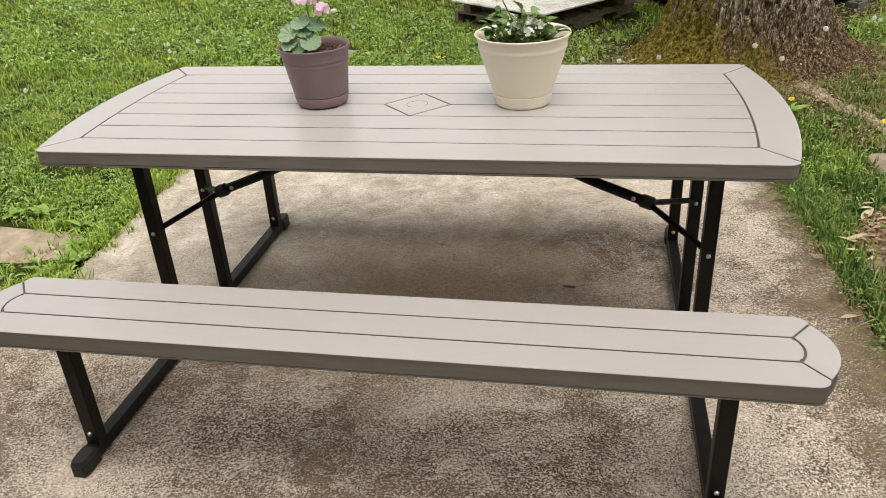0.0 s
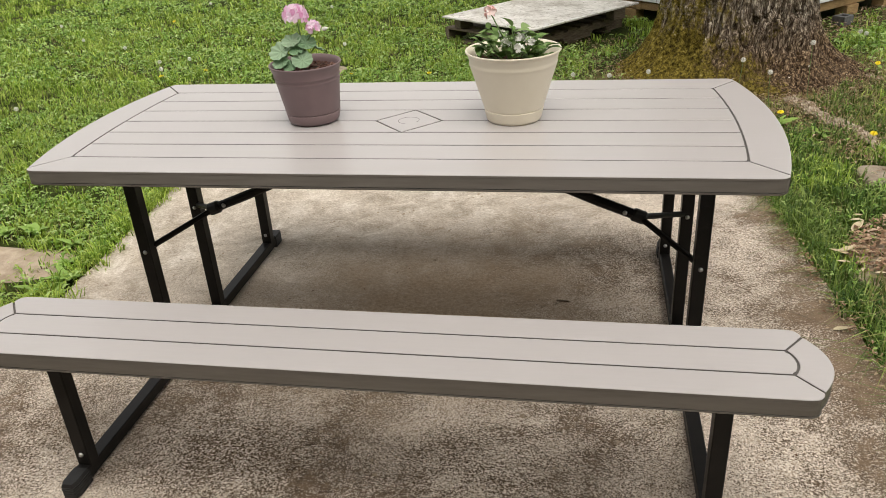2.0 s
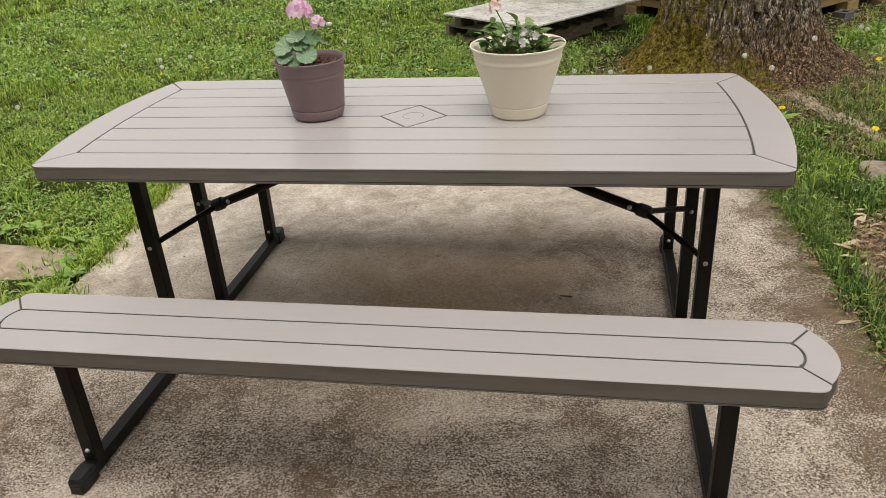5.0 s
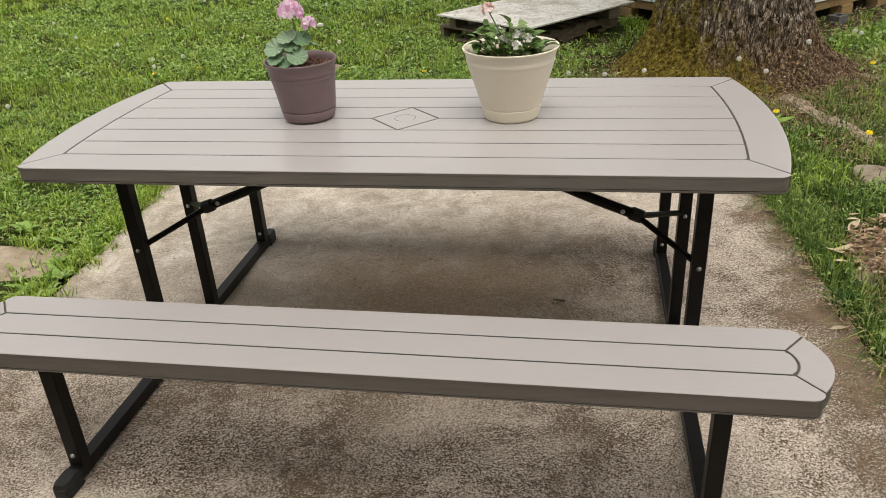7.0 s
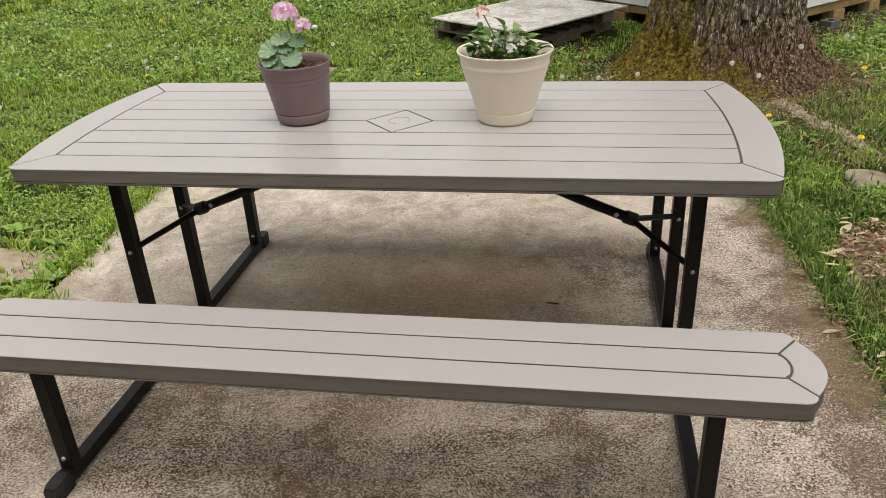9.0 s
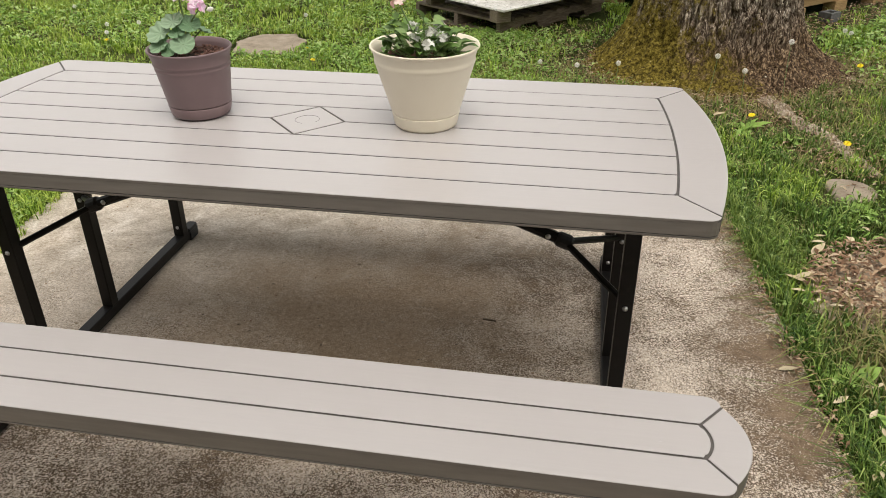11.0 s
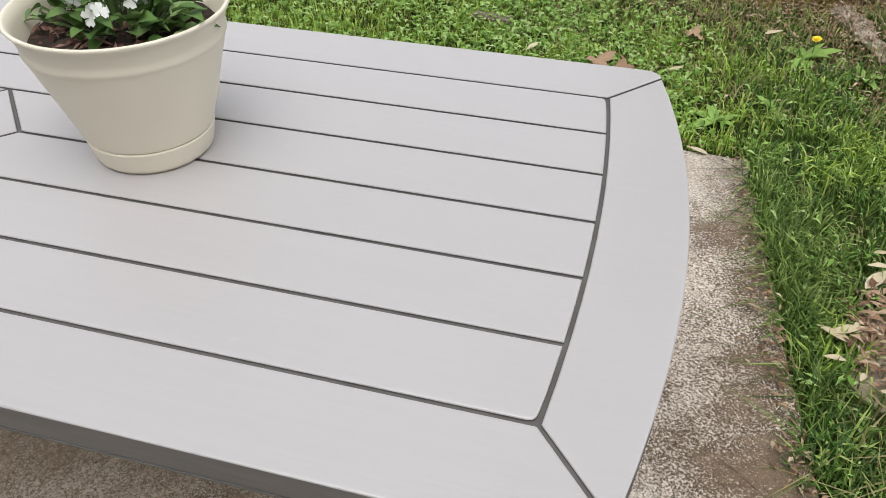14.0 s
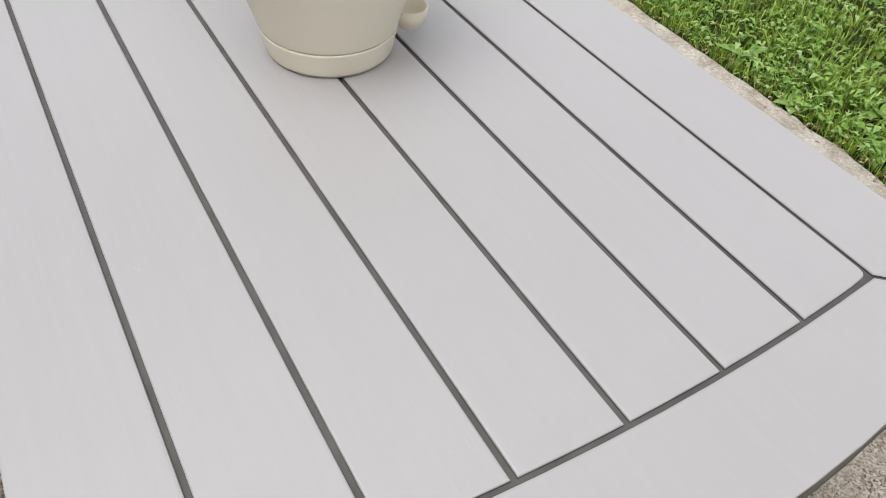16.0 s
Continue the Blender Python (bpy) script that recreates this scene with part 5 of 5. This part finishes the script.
def dandelion_meshes():
    verts, faces = [], []
    rnd = random.Random(2)
    for ring, (r, up, n) in enumerate(((0.017, 0.002, 20), (0.012, 0.005, 16), (0.007, 0.008, 10))):
        for i in range(n):
            a = 2 * math.pi * i / n + ring * 0.15
            b = len(verts)
            c, s = math.cos(a), math.sin(a)
            verts += [(0, 0, 0), (r * c - 0.0022 * s, r * s + 0.0022 * c, up + rnd.uniform(0, 0.002)), (r * c + 0.0022 * s, r * s - 0.0022 * c, up + rnd.uniform(0, 0.002))]
            faces.append((b, b + 1, b + 2))
    flower = arrays("petals", verts, faces, YELLOW)
    verts, faces = [], []
    for i in range(72):
        z = 1 - 2 * (i + 0.5) / 72
        a = i * 2.39996
        d = Vector((math.sqrt(1 - z * z) * math.cos(a), math.sqrt(1 - z * z) * math.sin(a), z))
        s = d.cross(Vector((0.2, 0.3, 0.9))).normalized()
        u = d.cross(s)
        # a tiny star of hairs on a thread
        b = len(verts)
        tip = d * 0.0140
        verts += [tip + s * 0.0040, tip + u * 0.0014, tip - s * 0.0040, tip - u * 0.0014, tip + u * 0.0040, tip + s * 0.0014, tip - u * 0.0040, tip - s * 0.0014, d * 0.003, tip + s * 0.0004, tip - s * 0.0004]
        faces += [(b, b + 1, b + 2), (b, b + 2, b + 3), (b + 4, b + 5, b + 6), (b + 4, b + 6, b + 7), (b + 8, b + 9, b + 10)]
    puff = arrays("seed_ball", verts, faces, FLUFF)
    return flower, puff


FLOWER, PUFF = dandelion_meshes()


def dandelion(x, y, h, ripe, seed):
    rnd = random.Random(seed)
    x, y = x * 1.028, y + 0.04 * max(0.0, y - 1.2)
    ob = tagged(empty("dandelion_clock" if ripe else "dandelion", x, y, -0.02), "white dandelion seed head on a thin stalk" if ripe else "yellow dandelion flower in the lawn", "dandelion",
                "dandelion clocks" if ripe else "dandelion flowers")
    dx, dy = rnd.uniform(-0.15, 0.15) * h, rnd.uniform(-0.15, 0.15) * h
    part("stalk", rod([(-dx, -dy, 0), (-dx * 0.3, -dy * 0.3, h * 0.5), (0, 0, h)], [0.0018, 0.0016, 0.0014], 6), STALK, ob)
    head = part("seed_ball" if ripe else "petals", PUFF if ripe else FLOWER, None, ob)
    head.location = (0, 0, h + (0.012 if ripe else 0.0))
    if not ripe:
        head.rotation_euler = (rnd.uniform(-0.3, 0.5), rnd.uniform(-0.3, 0.3), 0)


for k, (x, y, h) in enumerate(((0.80, 2.66, 0.15), (0.58, 2.66, 0.13), (1.29, 2.55, 0.24), (1.42, 2.47, 0.19), (1.62, 2.50, 0.34), (-2.52, 3.13, 0.14), (-2.31, 3.17, 0.15), (-2.40, 2.93, 0.14), (-3.1, 3.65, 0.13),
                               (-3.66, 3.96, 0.13), (-1.28, 3.54, 0.15), (0.37, 2.80, 0.10), (2.18, 3.55, 0.16), (2.24, 3.62, 0.13),
                               (-4.3, 4.6, 0.13), (-3.3, 5.6, 0.13), (-1.9, 5.2, 0.13), (-2.9, 2.1, 0.12))):
    dandelion(x, y, h + 0.01, True, k)
for k, (x, y, h) in enumerate(((1.42, 2.14, 0.08), (1.87, 1.52, 0.06), (-0.13, 3.05, 0.06), (-0.98, 2.78, 0.07), (-2.41, 2.93, 0.10), (-2.13, 3.03, 0.11), (-0.54, 2.92, 0.10), (-1.06, 2.92, 0.10),
                               (0.40, 2.15, 0.12), (2.2, 3.2, 0.05), (-0.75, 4.9, 0.08), (-3.4, 5.0, 0.08), (-1.6, 6.0, 0.08), (1.80, 1.93, 0.04))):
    dandelion(x, y, h + 0.01, False, 50 + k)


def fallen_leaf(x, y, size, rz, kind, z=0.01):
    """A dry leaf: lobed and curled, or a narrow pale blade."""
    if kind == "lobed":
        n, verts, faces = 40, [(0, 0, 0.012 * size)], []
        for i in range(n):
            t = 2 * math.pi * i / n
            r = 0.055 * size * (0.55 + 0.45 * abs(math.cos(2.5 * t))) * (1 + 0.12 * math.sin(11 * t))
            verts.append((r * math.cos(t), r * math.sin(t) * 0.8, 0.034 * size * (math.sin(2 * t + 1) * 0.6 + 0.45)))
        faces = [(0, 1 + i, 1 + (i + 1) % n) for i in range(n)]
        me = arrays("dry_leaf", verts, faces, DRYLEAF, True)
    else:
        me = leaf_mesh("dry_leaf", 0.09 * size, 0.03 * size, PALELEAF, 0.5, -0.12, 8)
    ob = new("dry_leaf", me)
    ob.matrix_world = pose(x, y, z, 4, -3, rz)
    tagged(ob, "curled brown fallen leaf lying in the grass" if kind == "lobed" else "narrow pale dry leaf lying on the ground", "leaf", "fallen leaves")


for x, y, s, rz, kind, z in ((0.72, 1.86, 1.0, 20, "lobed", 0.035), (0.82, 1.84, 0.9, 130, "lobed", 0.035), (1.04, 2.20, 0.8, 70, "lobed", 0.02), (1.78, 0.74, 1.0, 10, "lobed", 0.03), (1.70, 0.82, 0.9, 100, "lobed", 0.03),
                             (0.46, 1.90, 0.7, 60, "pale", 0.035), (0.96, 1.88, 0.6, 20, "pale", 0.03), (1.10, 1.40, 0.8, 170, "pale", 0.003), (1.225, 0.207, 0.62, 5, "pale", 0.002), (1.40, 0.66, 0.9, 160, "pale", 0.025),
                             (1.36, 0.68, 0.8, 20, "pale", 0.03), (1.45, 0.85, 1.0, 50, "pale", 0.03), (1.33, 0.06, 0.6, 30, "pale", 0.02), (1.52, 0.95, 0.7, 200, "pale", 0.03), (1.30, 2.30, 0.8, 20, "pale", 0.02),
                             (1.84, 0.62, 1.1, 200, "lobed", 0.03), (1.95, 0.80, 1.0, 300, "lobed", 0.03), (1.66, 0.60, 0.8, 250, "lobed", 0.025), (1.50, -0.18, 0.5, 80, "lobed", 0.04), (1.44, -0.12, 0.5, 10, "pale", 0.03),
                             (1.60, 0.62, 0.7, 75, "pale", 0.03), (1.38, 0.60, 0.6, 190, "pale", 0.03), (1.56, 0.22, 0.6, 280, "pale", 0.04)):
    fallen_leaf(x, y, s, rz, kind, z)

rnd = random.Random(31)
for _ in range(26):
    x, y = rnd.uniform(1.36, 1.70), rnd.uniform(-0.35, 1.15)
    fallen_leaf(x, y, rnd.uniform(0.3, 0.55), rnd.uniform(0, 360), "pale", rnd.uniform(0.015, 0.035))

# a broken stick and a twig on the ground
tagged(part("twig", rod([(1.12, 0.30, 0.004), (1.16, 0.27, 0.006), (1.20, 0.235, 0.004)], [0.0008, 0.001, 0.0006], 6), PALLET), "thin dark twig on the concrete", "twig")
tagged(part("twig", rod([(0.385, 0.315, 0.004), (0.425, 0.31, 0.004)], [0.003, 0.0025], 6), PALLET), "short dark twig on the concrete", "twig")
tagged(part("wood_scrap", box(0, 0, 0, 0.16, 0.05, 0.02), PALLET), "weathered scrap of wood in the grass", "wood").matrix_world = pose(0.27, 2.18, 0.01, 0, 0, -8)
tagged(part("plank_scrap", box(0, 0, 0, 0.7, 0.09, 0.03), PALLET), "old plank lying in the lawn", "wood").matrix_world = pose(-0.1, 5.75, 0.0, 0, 0, 22)
